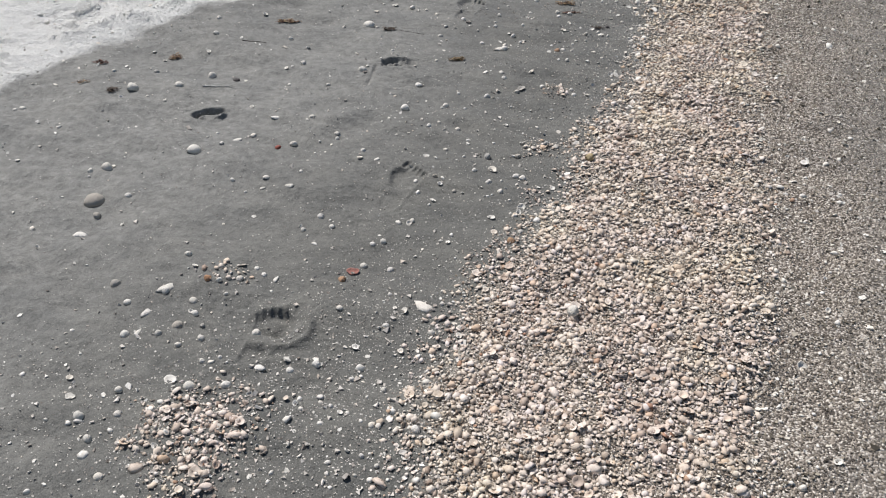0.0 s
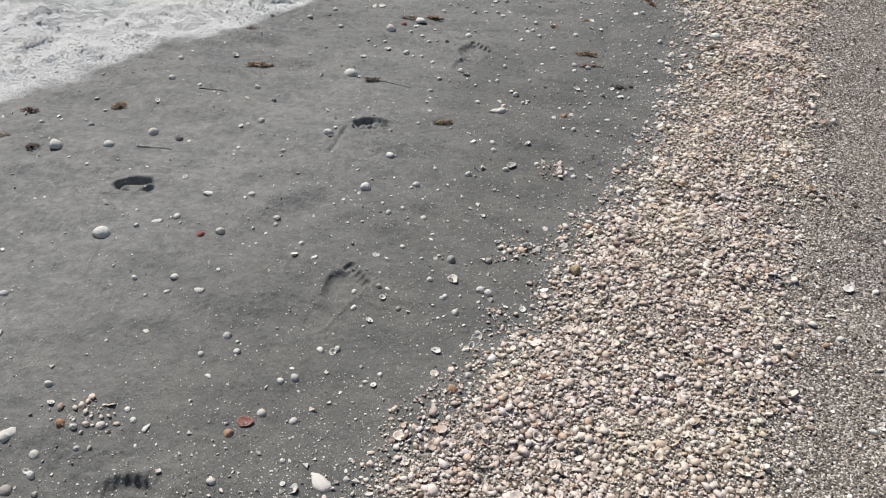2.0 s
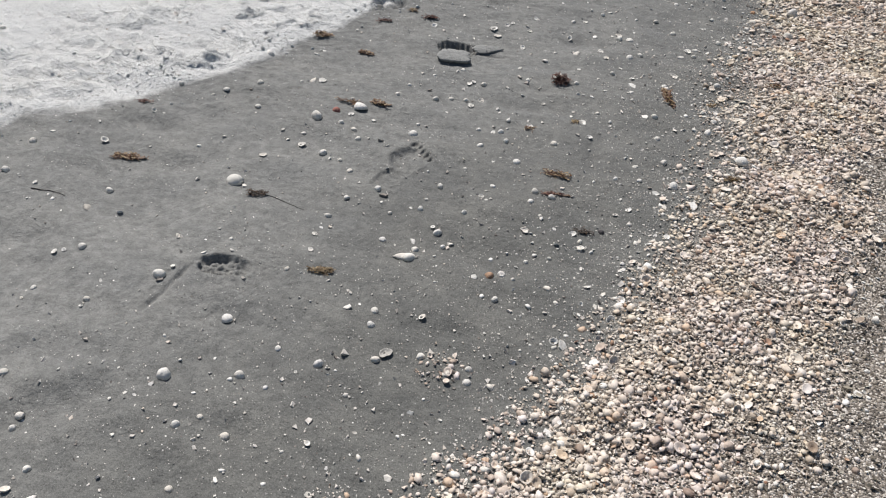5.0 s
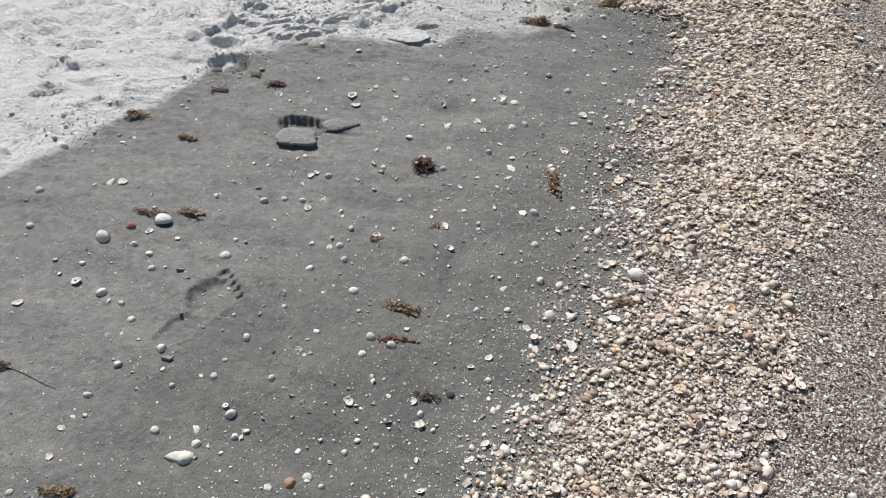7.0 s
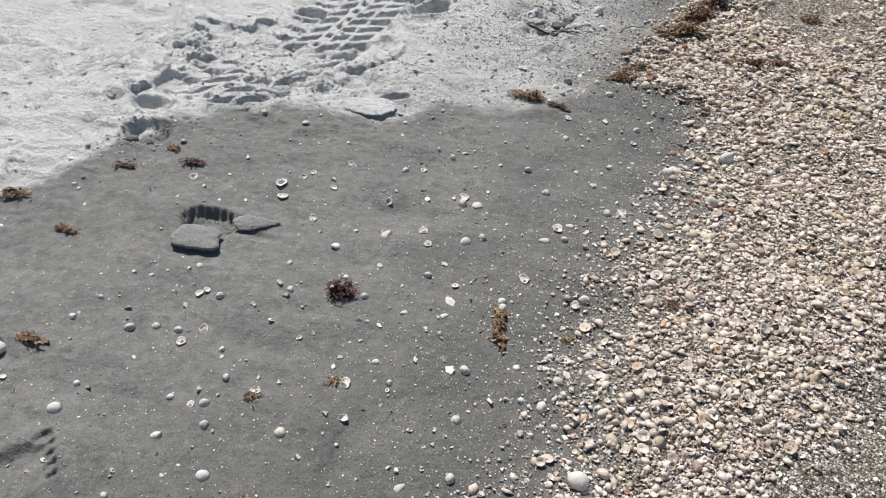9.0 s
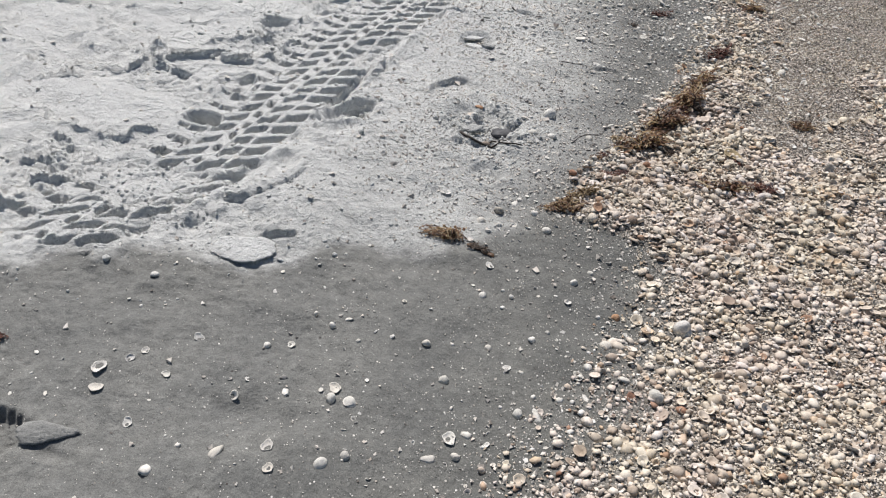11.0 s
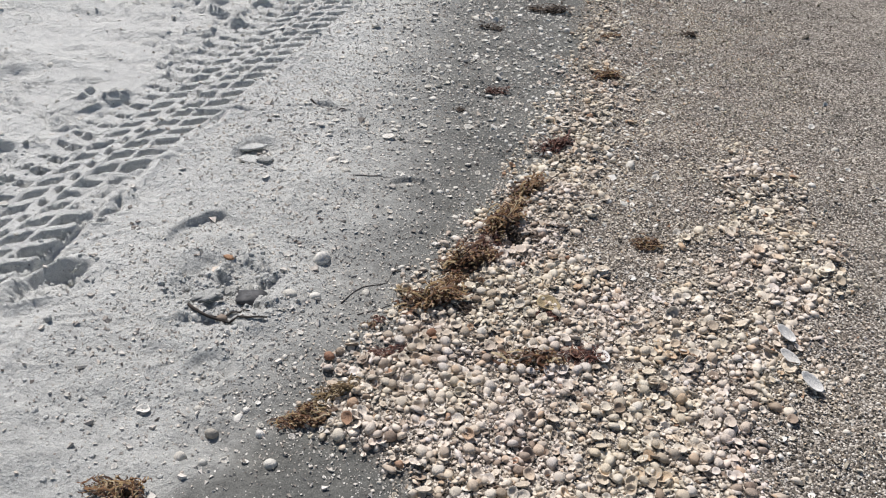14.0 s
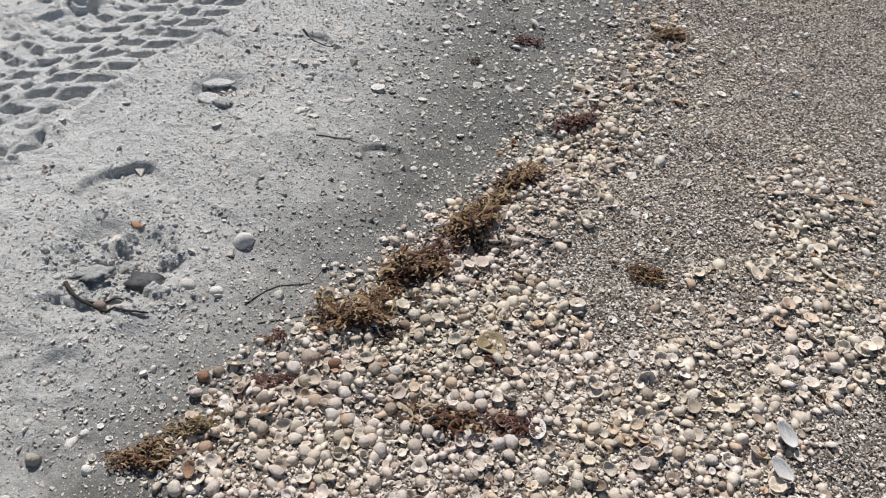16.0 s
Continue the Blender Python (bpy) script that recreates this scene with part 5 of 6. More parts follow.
put_shell("clam_shell", "clam", WHITE_SHELL, 1.255, 3.23, 0.046, 0.8, "large white clam shell on the shell drift", "shell", "", -0.2)
put_shell("clam_shell", "long", WHITE_SHELL, 0.85, 1.98, 0.040, 1.4, "large white clam shell on the shell drift", "shell", "", -0.2)
put_shell("clam_shell", "clam", WHITE_SHELL, -0.22, -0.25, 0.036, 1.4, "large white clam shell on the shell drift", "shell", "", -0.2)


# ---- seaweed, twigs, clods ----
def tube(points, radii, sides=5, flat=1.0):
    """A tapering tube through points; flat squeezes it into a blade."""
    pts = [Vector(p) for p in points]
    verts, faces = [], []
    for k, p in enumerate(pts):
        d = (pts[min(k + 1, len(pts) - 1)] - pts[max(k - 1, 0)]).normalized()
        side = d.cross(Vector((0, 0, 1)))
        side = side.normalized() if side.length > 1e-4 else Vector((1, 0, 0))
        up = side.cross(d)
        for s in range(sides):
            a = 2 * math.pi * s / sides
            verts.append(p + side * (math.cos(a) * radii[k]) + up * (math.sin(a) * radii[k] * flat))
    for k in range(len(pts) - 1):
        for s in range(sides):
            a, b = k * sides + s, k * sides + (s + 1) % sides
            faces.extend([(a, b, b + sides), (a, b + sides, a + sides)])
    n = len(verts)
    verts.extend([pts[0], pts[-1]])
    last = (len(pts) - 1) * sides
    for s in range(sides):
        faces.extend([(n, (s + 1) % sides, s), (n + 1, last + s, last + (s + 1) % sides)])
    return [tuple(v) for v in verts], faces


def joined(pieces):
    vs, fs, c = [], [], 0
    for v, f in pieces:
        vs.append(np.array(v, float))
        fs.append(np.array(f) + c)
        c += len(v)
    return np.vstack(vs), np.vstack(fs)


def weed(x, y, long, wide, turn, material, label, n=46, high=0.022, seed=1, leaf=0.010, bladders=0, name="seaweed_clump"):
    """A heap of dried fronds along a line: crossing stems with small curled leaves."""
    rng = random.Random(seed)
    c, s = math.cos(radians(turn)), math.sin(radians(turn))
    base = new(name)
    zb = float(ground_z(x, y))
    base.location = (x, y, zb)

    def local(u, v):
        lx, ly = u * c - v * s, u * s + v * c
        return lx, ly, float(ground_z(x + lx, y + ly)) - zb

    ribbons, leaves, balls = [], [], []
    if 0.1 <= long < 0.13:
        leaf *= 0.65
    if "ball" in label:
        leaf *= 0.6
    if long < 0.1 and "ball" not in label:
        long, wide, leaf = long * 0.85, wide * 0.85, leaf * 0.5
    middles = [(rng.uniform(-0.42, 0.42) * long, rng.uniform(-0.3, 0.3) * wide, rng.uniform(0.5, 1.25)) for k in range(max(2, int(long / 0.022)))]
    n = int(n * (1.15 if long > 0.1 else 1.2))
    high *= 1.35 if long > 0.12 else 0.95 if long > 0.1 or "ball" in label else 0.45
    for k in range(n):
        mu, mv, tall = rng.choice(middles)
        u, v = mu + rng.gauss(0, 0.009), mv + rng.gauss(0, 0.008)
        ang = rng.gauss(0, 1.0) + (0 if rng.random() < 0.5 else math.pi)
        step = rng.uniform(0.10, 0.2) * (0.35 * long + 0.65 * wide)
        hgt = tall * abs(rng.gauss(0, 0.5)) * high * max(0.15, 1 - (abs(u) / (0.5 * long)) ** 2)
        pts, rad = [], []
        count = rng.randint(5, 9)
        broad, reach = rng.uniform(0.0012, 0.0046) if long > 0.12 else rng.uniform(0.0008, 0.0028), rng.uniform(0.34, 0.62)
        for q in range(count):
            lx, ly, lz = local(u, v)
            pts.append((lx, ly, lz + 0.002 + hgt * (0.3 + 0.7 * math.sin(math.pi * (q + 0.3) / count)) + rng.uniform(0, 0.004)))
            rad.append(broad * (0.25 + 0.75 * math.sin(math.pi * (q + 0.4) / count)))
            for twice in range(2 if rng.random() < (0.28 if long > 0.12 else 0.45) else 0):
                size = leaf * rng.uniform(0.6, 1.9)
                a2, tip, bend = rng.uniform(0, 6.28), rng.uniform(-0.4, 0.35), rng.gauss(0, 0.25)
                px, py, pz = pts[-1]
                p2 = (px + math.cos(a2) * size, py + math.sin(a2) * size, max(lz + 0.0015, pz + size * tip))
                pm = ((px + p2[0]) / 2 - math.sin(a2) * size * bend, (py + p2[1]) / 2 + math.cos(a2) * size * bend, (pz + p2[2]) / 2 + size * 0.14)
                leaves.append(tube([pts[-1], pm, p2], [0.0009, size * (0.20 if long > 0.12 else 0.15), 0.0006], 3, 0.2))
            if bladders and rng.random() < bladders * 0.5:
                r = rng.uniform(0.0022, 0.0042)
                px, py, pz = pts[-1]
                balls.append(tube([(px - r, py, pz), (px - r * 0.5, py, pz), (px + r * 0.5, py, pz), (px + r, py, pz)], [r * 0.3, r * 0.95, r * 0.95, r * 0.3], 6))
            ang += rng.gauss(0, 0.8)
            u += math.cos(ang) * step
            v += math.sin(ang) * step * 0.6
            if abs(u) > long * reach or abs(v) > wide * reach:
                break
        if len(pts) > 1:
            ribbons.append(tube(pts, rad, 4, 0.35))
    for part_name, group in (("frond_tangle", ribbons), ("foliage", leaves + balls)):
        if group:
            v, f = joined(group)
            new(part_name, tri_mesh(part_name, v, f, material, False)).parent = base
    return tagged(base, label, "seaweed", "seaweed on the beach")


BIG = "thick clump of dried brown seaweed along the shell drift"
SMALL = "small tuft of brown seaweed on damp sand"
for k, (x, y, long, wide, turn, mat, n, high, label) in enumerate((
        (1.46, 4.91, 0.13, 0.07, 40, RED_WEED, 60, 0.03, BIG), (1.375, 4.62, 0.15, 0.075, 60, TAN_WEED, 90, 0.04, BIG), (1.32, 4.42, 0.15, 0.09, 50, TAN_WEED, 120, 0.05, BIG),
        (1.355, 4.37, 0.11, 0.06, 10, DARK_WEED, 70, 0.04, "dark brown seaweed clump on the shell drift"), (1.235, 4.24, 0.15, 0.085, 35, TAN_WEED, 120, 0.05, BIG),
        (1.16, 4.075, 0.17, 0.075, 25, TAN_WEED, 110, 0.045, BIG), (1.235, 4.05, 0.085, 0.045, -10, DARK_WEED, 60, 0.03, "dark brown seaweed clump on the shell drift"),
        (1.10, 4.10, 0.09, 0.05, -25, OLIVE_WEED, 50, 0.03, "olive seaweed clump at the edge of the drift"),
        (1.28, 4.33, 0.12, 0.06, 55, RED_WEED, 70, 0.03, BIG), (1.345, 4.52, 0.11, 0.06, 60, TAN_WEED, 70, 0.035, BIG), (1.19, 4.16, 0.11, 0.06, 40, TAN_WEED, 70, 0.03, BIG),
        (1.72, 4.43, 0.098, 0.055, 10, TAN_WEED, 70, 0.05, "red-brown seaweed tuft on crushed shell"), (0.935, 3.655, 0.11, 0.045, 15, TAN_WEED, 70, 0.03, "tan seaweed clump on damp sand by shells"),
        (1.0, 3.74, 0.11, 0.045, 30, OLIVE_WEED, 60, 0.028, "olive-tan seaweed clump beside shells"), (1.09, 3.88, 0.10, 0.04, 25, RED_WEED, 40, 0.02, SMALL),
        (1.40, 3.90, 0.15, 0.06, 5, TAN_WEED, 60, 0.022, "thin brown seaweed strands among shells"), (1.53, 3.94, 0.10, 0.07, 20, RED_WEED, 60, 0.026, "red-brown seaweed strands among shells"),
        (1.45, 4.06, 0.08, 0.05, 0, RED_WEED, 34, 0.018, "red-brown seaweed strands among shells"), (1.43, 6.14, 0.20, 0.08, 10, DARK_WEED, 90, 0.04, "dark seaweed clump beyond the drift"),
        (1.66, 5.50, 0.14, 0.05, 25, TAN_WEED, 60, 0.03, "tan seaweed clump on the shell drift"), (1.70, 5.88, 0.10, 0.05, 5, TAN_WEED, 40, 0.025, "tan seaweed clump on the shell drift"),
        (1.19, 5.88, 0.11, 0.06, 10, DARK_WEED, 50, 0.03, "dark seaweed tuft on damp sand"), (2.01, 5.99, 0.11, 0.05, 10, DARK_WEED, 40, 0.03, "dark seaweed tuft on crushed shell"),
        (1.27, 5.31, 0.11, 0.04, 0, RED_WEED, 40, 0.02, SMALL), (1.12, 5.13, 0.06, 0.035, 0, DARK_WEED, 26, 0.015, SMALL), (0.63, 3.43, 0.115, 0.05, 5, TAN_WEED, 90, 0.03, "tan seaweed tuft at the edge of dry sand"),
        (0.735, 3.395, 0.09, 0.03, -20, DARK_WEED, 50, 0.02, "dark seaweed strip at the edge of dry sand"), (1.05, 3.99, 0.05, 0.03, 0, RED_WEED, 24, 0.018, SMALL),
        (1.02, 3.97, 0.045, 0.03, 0, TAN_WEED, 20, 0.015, SMALL), (-1.62, 1.20, 0.055, 0.035, 0, RED_WEED, 34, 0.02, SMALL), (-1.37, 1.29, 0.055, 0.045, 30, TAN_WEED, 30, 0.02, SMALL),
        (-0.95, 1.62, 0.10, 0.03, 12, TAN_WEED, 50, 0.02, "tan seaweed strip on damp sand"), (-0.54, 1.51, 0.07, 0.03, 20, DARK_WEED, 30, 0.015, "dark seaweed wisp on damp sand"),
        (-0.30, 1.24, 0.085, 0.022, 5, OLIVE_WEED, 44, 0.012, "olive-brown seaweed strip on damp sand"), (0.28, 1.80, 0.09, 0.03, -18, TAN_WEED, 46, 0.018, "brown seaweed strip on damp sand"),
        (0.36, 1.545, 0.08, 0.02, -5, DARK_WEED, 26, 0.01, "dark seaweed wisp on damp sand"), (0.282, 2.380, 0.062, 0.050, 25, RED_WEED, 100, 0.034, "dense red-brown seaweed ball on damp sand"),
        (-1.02, 1.92, 0.06, 0.025, 30, RED_WEED, 24, 0.012, SMALL),
        (-1.54, 1.0, 0.045, 0.035, 0, DARK_WEED, 24, 0.015, SMALL), (-1.65, 1.06, 0.04, 0.03, 10, TAN_WEED, 20, 0.014, SMALL), (-0.40, 2.06, 0.09, 0.022, -5, TAN_WEED, 40, 0.018, "tan seaweed strip beside a large shell"),
        (-0.295, 2.08, 0.075, 0.026, -8, TAN_WEED, 40, 0.018, "tan seaweed strip beside a large shell"), (0.27, 1.70, 0.08, 0.018, 5, RED_WEED, 24, 0.01, "thin red seaweed wisp on damp sand"),
        (-0.42, 2.44, 0.055, 0.03, -10, TAN_WEED, 34, 0.018, SMALL), (-0.23, 2.77, 0.08, 0.025, 15, RED_WEED, 44, 0.02, SMALL), (-0.40, 2.72, 0.06, 0.028, -5, RED_WEED, 34, 0.018, SMALL),
        (-0.30, 2.82, 0.055, 0.035, -30, OLIVE_WEED, 26, 0.018, "olive seaweed tuft on damp sand"), (-0.60, 2.53, 0.09, 0.04, 25, TAN_WEED, 40, 0.02, "tan seaweed clump at the edge of dry sand"),
        (0.96, 3.69, 0.07, 0.04, 10, OLIVE_WEED, 40, 0.02, "olive seaweed tuft on damp sand"), (0.82, 2.39, 0.05, 0.03, 80, OLIVE_WEED, 26, 0.014, "pale olive seaweed wisp near the drift"),
        (1.045, 2.52, 0.05, 0.03, 0, TAN_WEED, 26, 0.02, "tan seaweed tuft on the shell drift"), (0.80, 1.87, 0.07, 0.03, 0, OLIVE_WEED, 30, 0.018, "olive seaweed tuft on the shell drift"),
        (0.662, 2.345, 0.13, 0.026, 97, TAN_WEED, 60, 0.014, "stringy brown seaweed strip on damp sand"), (0.185, 2.04, 0.03, 0.022, 20, TAN_WEED, 18, 0.01, SMALL), (0.34, 2.12, 0.04, 0.03, 60, OLIVE_WEED, 18, 0.012, SMALL))):
    weed(x, y, long, wide, turn, mat, label, n, high, 100 + k, 0.009 + 0.03 * wide, 0.12 if long > 0.1 else 0.0, "seaweed_clump" if long > 0.1 else "seaweed_tuft")


def twig(points, thick, label, material=TWIG, fork=None):
    """A thin stick or thread that follows the sand."""
    def run(pts, r):
        out, n = [], 9
        for k in range(n + 1):
            q = k / n * (len(pts) - 1)
            i = min(int(q), len(pts) - 2)
            px = pts[i][0] + (pts[i + 1][0] - pts[i][0]) * (q - i)
            py = pts[i][1] + (pts[i + 1][1] - pts[i][1]) * (q - i)
            px, py = px + 0.004 * math.sin(31 * px + 17 * py), py + 0.004 * math.sin(47 * px)
            out.append((px, py, float(ground_z(px, py)) + r * 0.8))
        r *= 0.68
        return tube(out, [r * (1.0 - 0.55 * k / n) for k in range(n + 1)], 6)
    runs = [run(points, thick)] + ([run(fork, thick * 0.7)] if fork else [])
    v, f = joined(runs)
    return tagged(new("twig", tri_mesh("twig", v, f, material)), label, "twig")


def strap(points, width, material, label):
    """A flat blade of seaweed lying along the sand."""
    pts, rad = [], []
    for k in range(19):
        q = k / 18 * (len(points) - 1)
        i = min(int(q), len(points) - 2)
        f = q - i
        px, py = points[i][0] * (1 - f) + points[i + 1][0] * f, points[i][1] * (1 - f) + points[i + 1][1] * f
        px += 0.004 * math.sin(k * 0.9)
        pts.append((px, py, float(ground_z(px, py)) + 0.003 + 0.002 * math.sin(k * 1.3)))
        rad.append(width * (0.35 + 0.65 * math.sin(math.pi * (k + 1) / 20)) * (1 + 0.22 * math.sin(k * 2.1)))
    v, f = tube(pts, rad, 8, 0.22)
    return tagged(new("seaweed_strap", tri_mesh("seaweed_strap", v, f, material)), label, "seaweed", "seaweed on the beach")


BLADE = plain_material("seaweed_blade", (0.055, 0.026, 0.014), (0.21, 0.12, 0.06), 70.0, 0.5, 0.8)
strap([(0.656, 2.418), (0.652, 2.38), (0.658, 2.345), (0.664, 2.31), (0.67, 2.282)], 0.012, BLADE, "long brown seaweed blade on damp sand")
strap([(-0.265, 2.085), (-0.30, 2.08), (-0.335, 2.085)], 0.009, BLADE, "short brown seaweed blade beside a large shell")
strap([(0.70, 3.405), (0.74, 3.395), (0.775, 3.375)], 0.010, BLADE, "dark brown seaweed blade at the dry edge")
strap([(0.245, 1.70), (0.28, 1.705), (0.325, 1.695)], 0.006, BLADE, "thin brown seaweed blade beside shells")
strap([(-0.45, 2.445), (-0.42, 2.44), (-0.39, 2.43)], 0.009, BLADE, "short brown seaweed blade on damp sand")
strap([(-0.98, 1.615), (-0.94, 1.62), (-0.905, 1.63)], 0.010, BLADE, "short brown seaweed blade on damp sand")
strap([(0.92, 3.675), (0.955, 3.655), (0.985, 3.675), (1.0, 3.70)], 0.011, BLADE, "curled brown seaweed blade by the drift")
twig([(0.588, 3.952), (0.63, 3.932), (0.68, 3.925), (0.73, 3.925), (0.783, 3.944)], 0.0068, "dark dead twig lying in churned pale sand", TWIG, [(0.65, 3.93), (0.69, 3.965), (0.73, 3.96)])
twig([(0.62, 5.07), (0.68, 5.04), (0.74, 5.03)], 0.006, "dark bent twig on pale sand")
twig([(0.94, 4.04), (0.98, 4.11), (1.03, 4.16), (1.05, 4.24)], 0.0020, "thin dark root strand on damp sand")
twig([(0.99, 4.0), (1.04, 4.05), (1.09, 4.07)], 0.0024, "thin dark root strand on damp sand")
twig([(-0.52, 1.51), (-0.46, 1.50), (-0.40, 1.475)], 0.0015, "thin dark stem on damp sand")
twig([(-1.24, 1.03), (-1.20, 1.03), (-1.14, 1.015)], 0.004, "pale stem lying on damp sand", PALE_FLAKE)
twig([(-1.13, 1.40), (-1.08, 1.41), (-1.03, 1.395)], 0.0022, "thin dark stem on damp sand")
twig([(0.86, 4.60), (0.92, 4.63), (0.97, 4.62)], 0.002, "thin dark stem on pale sand")


def lump_form(rx, ry, rz, seed, seg=22, rings=9, square=2.6, rough=0.10):
    """A rounded block with an uneven skin, its foot at z = 0."""
    verts, faces = [], []
    for r in range(rings + 1):
        p = -math.pi / 2 + math.pi * r / rings
        for k in range(seg):
            t = 2 * math.pi * k / seg
            cx, cy, cz = math.cos(p) * math.cos(t), math.cos(p) * math.sin(t), math.sin(p)
            m = (abs(cx) ** square + abs(cy) ** square + abs(cz) ** square) ** (-1 / square)
            w = 1 + rough * noise.noise(Vector((cx * 2.2 + seed, cy * 2.2, cz * 2.2))) + 0.5 * rough * noise.noise(Vector((cx * 6, cy * 6 + seed, cz * 6)))
            verts.append((cx * m * w * rx, cy * m * w * ry, (cz * m * w + 0.7) * rz))
    for r in range(rings):
        for k in range(seg):
            a, b = r * seg + k, r * seg + (k + 1) % seg
            faces.extend([(a, b, b + seg), (a, b + seg, a + seg)])
    return np.array(verts), np.array(faces)


def clod(x, y, rx, ry, rz, turn, material, label, seed, name="sand_clod", category="sand clod", rough=0.16, square=2.8, tip=0.0, lean=0.0, rise=0.0):
    v, f = lump_form(rx, ry, rz, seed, rough=rough, square=square)
    ob = new(name, tri_mesh(name, v, f, material))
    ob.matrix_basis = Matrix.Translation((x, y, float(ground_z(x, y)) - 0.25 * rz + rise)) @ Euler((tip, lean, radians(turn))).to_matrix().to_4x4()
    return tagged(ob, label, category)




def crust(x, y, rx, ry, thick, turn, material, label, seed, square=3.0, dome=0.3, taper=0.0, tip=0.0, lean=0.0, rise=0.004, name="sand_plate"):
    """A plate of sand crust: a gently domed top, a ragged outline, broken side walls and a hollow under its edge."""
    seg, rings = 64, 7
    rng = np.random.RandomState(seed)
    ph = rng.rand(6) * 6.28
    verts, faces = [], []
    for r in range(1, rings + 4):
        for k in range(seg):
            t = 2 * math.pi * k / seg
            c, n = math.cos(t), math.sin(t)
            m = (abs(c) ** square + abs(n) ** square) ** (-1 / square)
            ragged = 1 + 0.05 * math.sin(3 * t + ph[0]) + 0.04 * math.sin(5 * t + ph[1]) + 0.025 * math.sin(11 * t + ph[2]) + 0.018 * math.sin(19 * t + ph[3]) + 0.03 * (rng.rand() - 0.5)
            q = min(r, rings) / rings
            wide = 1 - taper * c * q
            px, py = c * m * ragged * q * rx, n * m * ragged * q * ry * wide
            pz = thick * (1 - dome * q ** 2.5) + 0.0012 * noise.noise(Vector((px * 60 + seed, py * 60, 0.0))) + 0.0022 * noise.noise(Vector((px * 22, py * 22 + seed, 0.0)))
            if r > rings:
                deep = (r - rings) / 3
                px, py, pz = px * (1 - 0.10 * deep * deep - 0.02 * rng.rand()), py * (1 - 0.10 * deep * deep - 0.02 * rng.rand()), pz * (1 - deep)
            verts.append((px, py, pz))
    verts.append((0.0, 0.0, thick))
    verts.append((0.0, 0.0, 0.0))
    n0 = len(verts)
    for r in range(rings + 2):
        for k in range(seg):
            a, b2 = r * seg + k, r * seg + (k + 1) % seg
            faces.extend([(a, a + seg, b2 + seg), (a, b2 + seg, b2)])
    last = (rings + 2) * seg
    for k in range(seg):
        faces.extend([(n0 - 2, k, (k + 1) % seg), (n0 - 1, last + (k + 1) % seg, last + k)])
    ob = new(name, tri_mesh(name, np.array(verts), np.array(faces), material))
    ob.matrix_basis = Matrix.Translation((x, y, float(ground_z(x, y)) + rise)) @ Euler((tip, lean, radians(turn))).to_matrix().to_4x4()
    return tagged(ob, label, "sand crust")


crust(-0.104, 2.482, 0.058, 0.038, 0.014, 3, SMOOTH_CLOD, "smooth lifted slab of damp sand beside a boot print", 3, 4.5, 0.30, 0.0, 0.10, 0.0, 0.003)
crust(0.012, 2.580, 0.058, 0.022, 0.010, 17, SMOOTH_CLOD, "tongue of lifted damp sand beside a boot print", 5, 2.2, 0.5, 0.55, 0.12, 0.03, 0.003)
crust(0.160, 3.218, 0.080, 0.050, 0.0060, 12, DRY_CLOD, "thin lifted flake of pale dry sand crust", 37, 2.4, 0.25, 0.0, 0.02, 0.0, -0.0015, "crust_flake")
clod(0.672, 3.936, 0.014, 0.011, 0.010, 0, TAN_STONE, "small round brown pebble against a dark twig", 29, "pebble", "stone", 0.08, 2.1)
clod(0.720, 4.030, 0.038, 0.024, 0.017, 12, STONE, "flat dark grey stone in churned pale sand", 8, "stone", "stone", 0.3, 4.5)
clod(-0.455, 2.86, 0.024, 0.016, 0.014, 20, CLOD, "dark lump of damp sand beside a hole", 11)
clod(-0.405, 2.85, 0.02, 0.018, 0.013, 70, CLOD, "dark lump of damp sand beside a hole", 13)
clod(0.62, 4.0, 0.035, 0.018, 0.006, 30, PALE_CLOD, "crumbled pale sand lump in a churned print", 17, rough=0.6, square=3.6)
clod(0.645, 4.07, 0.026, 0.014, 0.006, 60, PALE_CLOD, "crumbled pale sand lump in a churned print", 19, rough=0.6, square=3.6)
crust(0.500, 4.752, 0.046, 0.028, 0.008, 25, DRY_CLOD, "thin lifted flake of pale dry sand crust", 41, 2.2, 0.2, 0.3, -0.18, 0.05, 0.004, "crust_flake")
crust(0.533, 4.672, 0.050, 0.026, 0.009, -8, DRY_CLOD, "thin lifted flake of pale dry sand crust", 43, 2.2, 0.2, 0.35, -0.20, -0.05, 0.004, "crust_flake")
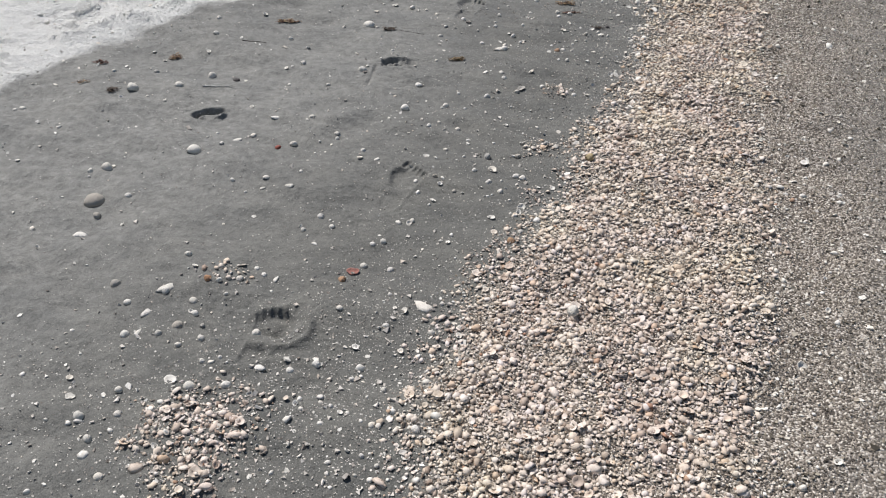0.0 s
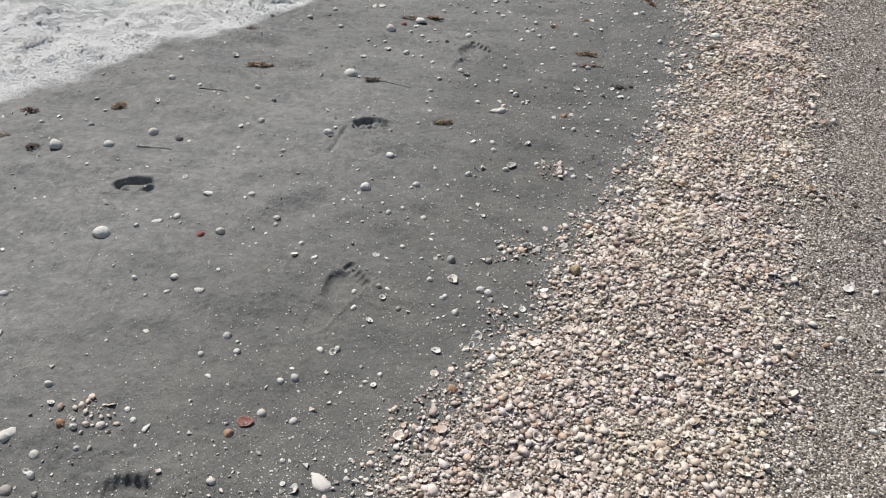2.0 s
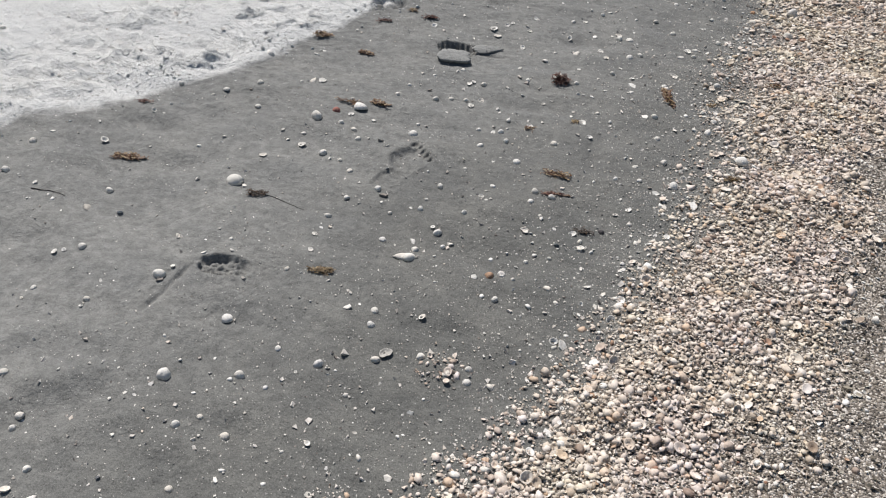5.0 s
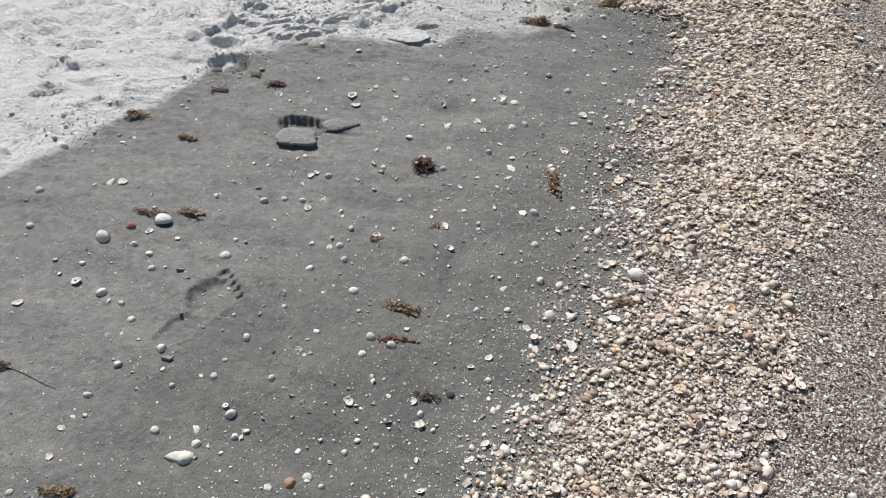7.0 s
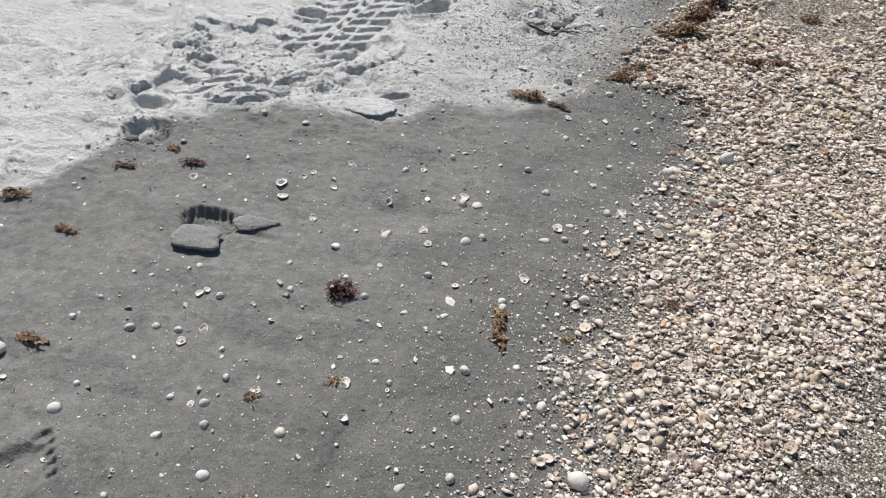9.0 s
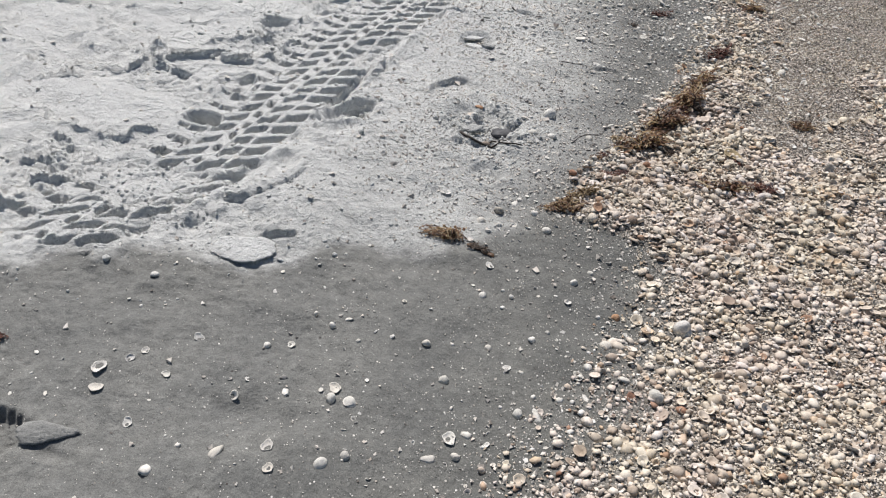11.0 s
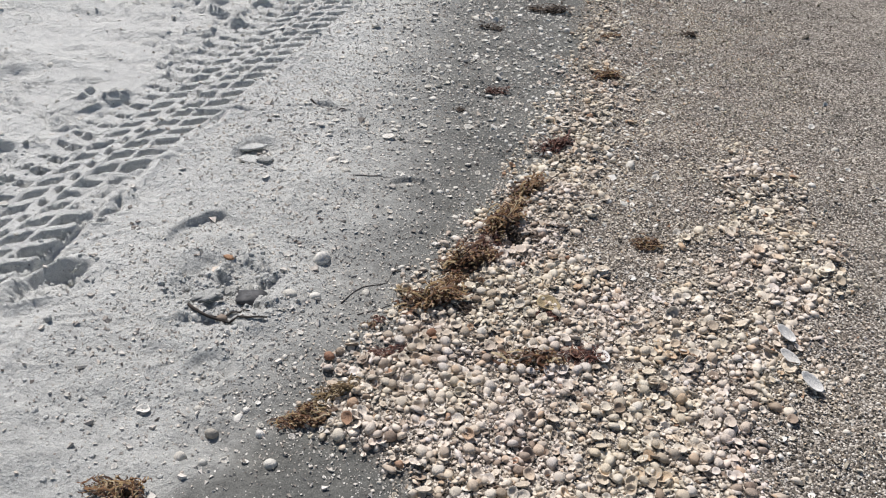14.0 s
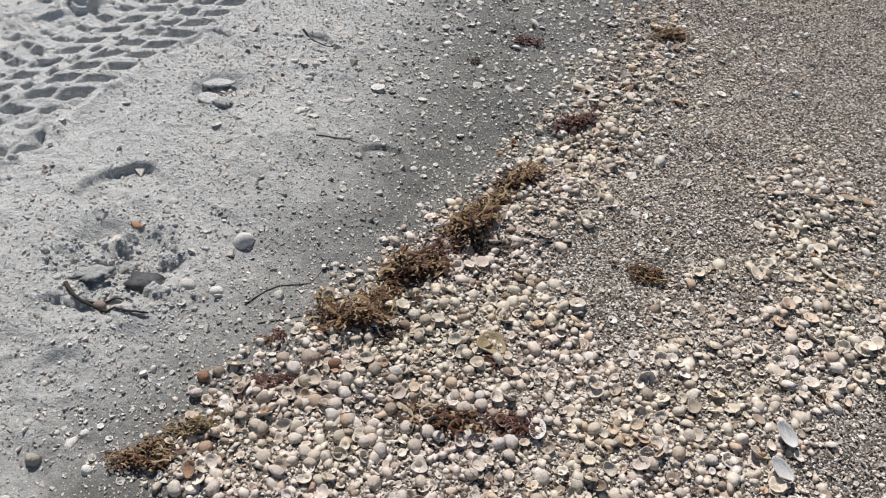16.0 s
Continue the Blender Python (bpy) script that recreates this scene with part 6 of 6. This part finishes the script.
clod(0.575, 4.640, 0.022, 0.014, 0.007, 10, PALE_CLOD, "pale sand lump in a broken footprint", 23, rough=0.6, square=3.6)


def build_crumbs():
    """Broken lumps of crust along the tyre track and in the churned prints."""
    rng = np.random.RandomState(33)
    xs, ys, sz = [], [], []
    for cx, cy, r, n, s in ((0.68, 4.04, 0.13, 260, 0.016), (0.58, 4.0, 0.08, 130, 0.016), (-0.75, 2.45, 0.12, 60, 0.014), (-1.05, 2.08, 0.12, 60, 0.013), (-1.45, 1.68, 0.12, 60, 0.013), (0.22, 3.98, 0.09, 70, 0.016), (-0.43, 2.88, 0.10, 80, 0.016), (-0.20, 4.40, 0.13, 220, 0.016), (0.0, 3.35, 0.2, 160, 0.014),
                            (-0.25, 3.25, 0.17, 170, 0.015), (0.53, 4.69, 0.08, 36, 0.014), (0.98, 5.38, 0.09, 40, 0.016), (0.70, 3.77, 0.07, 36, 0.012), (-0.15, 3.6, 0.16, 110, 0.014),
                            (0.2, 3.5, 0.06, 26, 0.013), (-1.6, 1.62, 0.25, 60, 0.014), (-1.2, 2.05, 0.25, 50, 0.013), (0.3, 5.6, 0.2, 50, 0.014),
                            (-1.8, 1.95, 0.2, 50, 0.014), (-0.9, 2.5, 0.2, 50, 0.013), (-0.8, 3.0, 0.2, 45, 0.013), (-0.5, 3.4, 0.15, 45, 0.013), (-0.45, 4.35, 0.18, 60, 0.014), (-0.32, 4.62, 0.08, 36, 0.014)):
        n = n * 2
        xs.append(cx + rng.normal(0, r * 0.6, n))
        ys.append(cy + rng.normal(0, r * 0.6, n))
        sz.append(0.40 * s * np.exp(rng.normal(0, 0.45, n)))
    x, y, size = np.concatenate(xs), np.concatenate(ys), np.concatenate(sz)
    forms = [pebble_form(6, 2, 0.6, 0.5, 0.05, k) for k in (41, 42, 43)]
    me = cover_mesh("sand_crumbs", forms, x, y, size, np.full(len(x), -0.001), 0.5, DRY_CLOD, rng, 1.1)
    return tagged(new("sand_crumbs", me), "crumbled lumps of pale sand round prints and tyre track", "sand crumbs", kind="stuff")


build_crumbs()
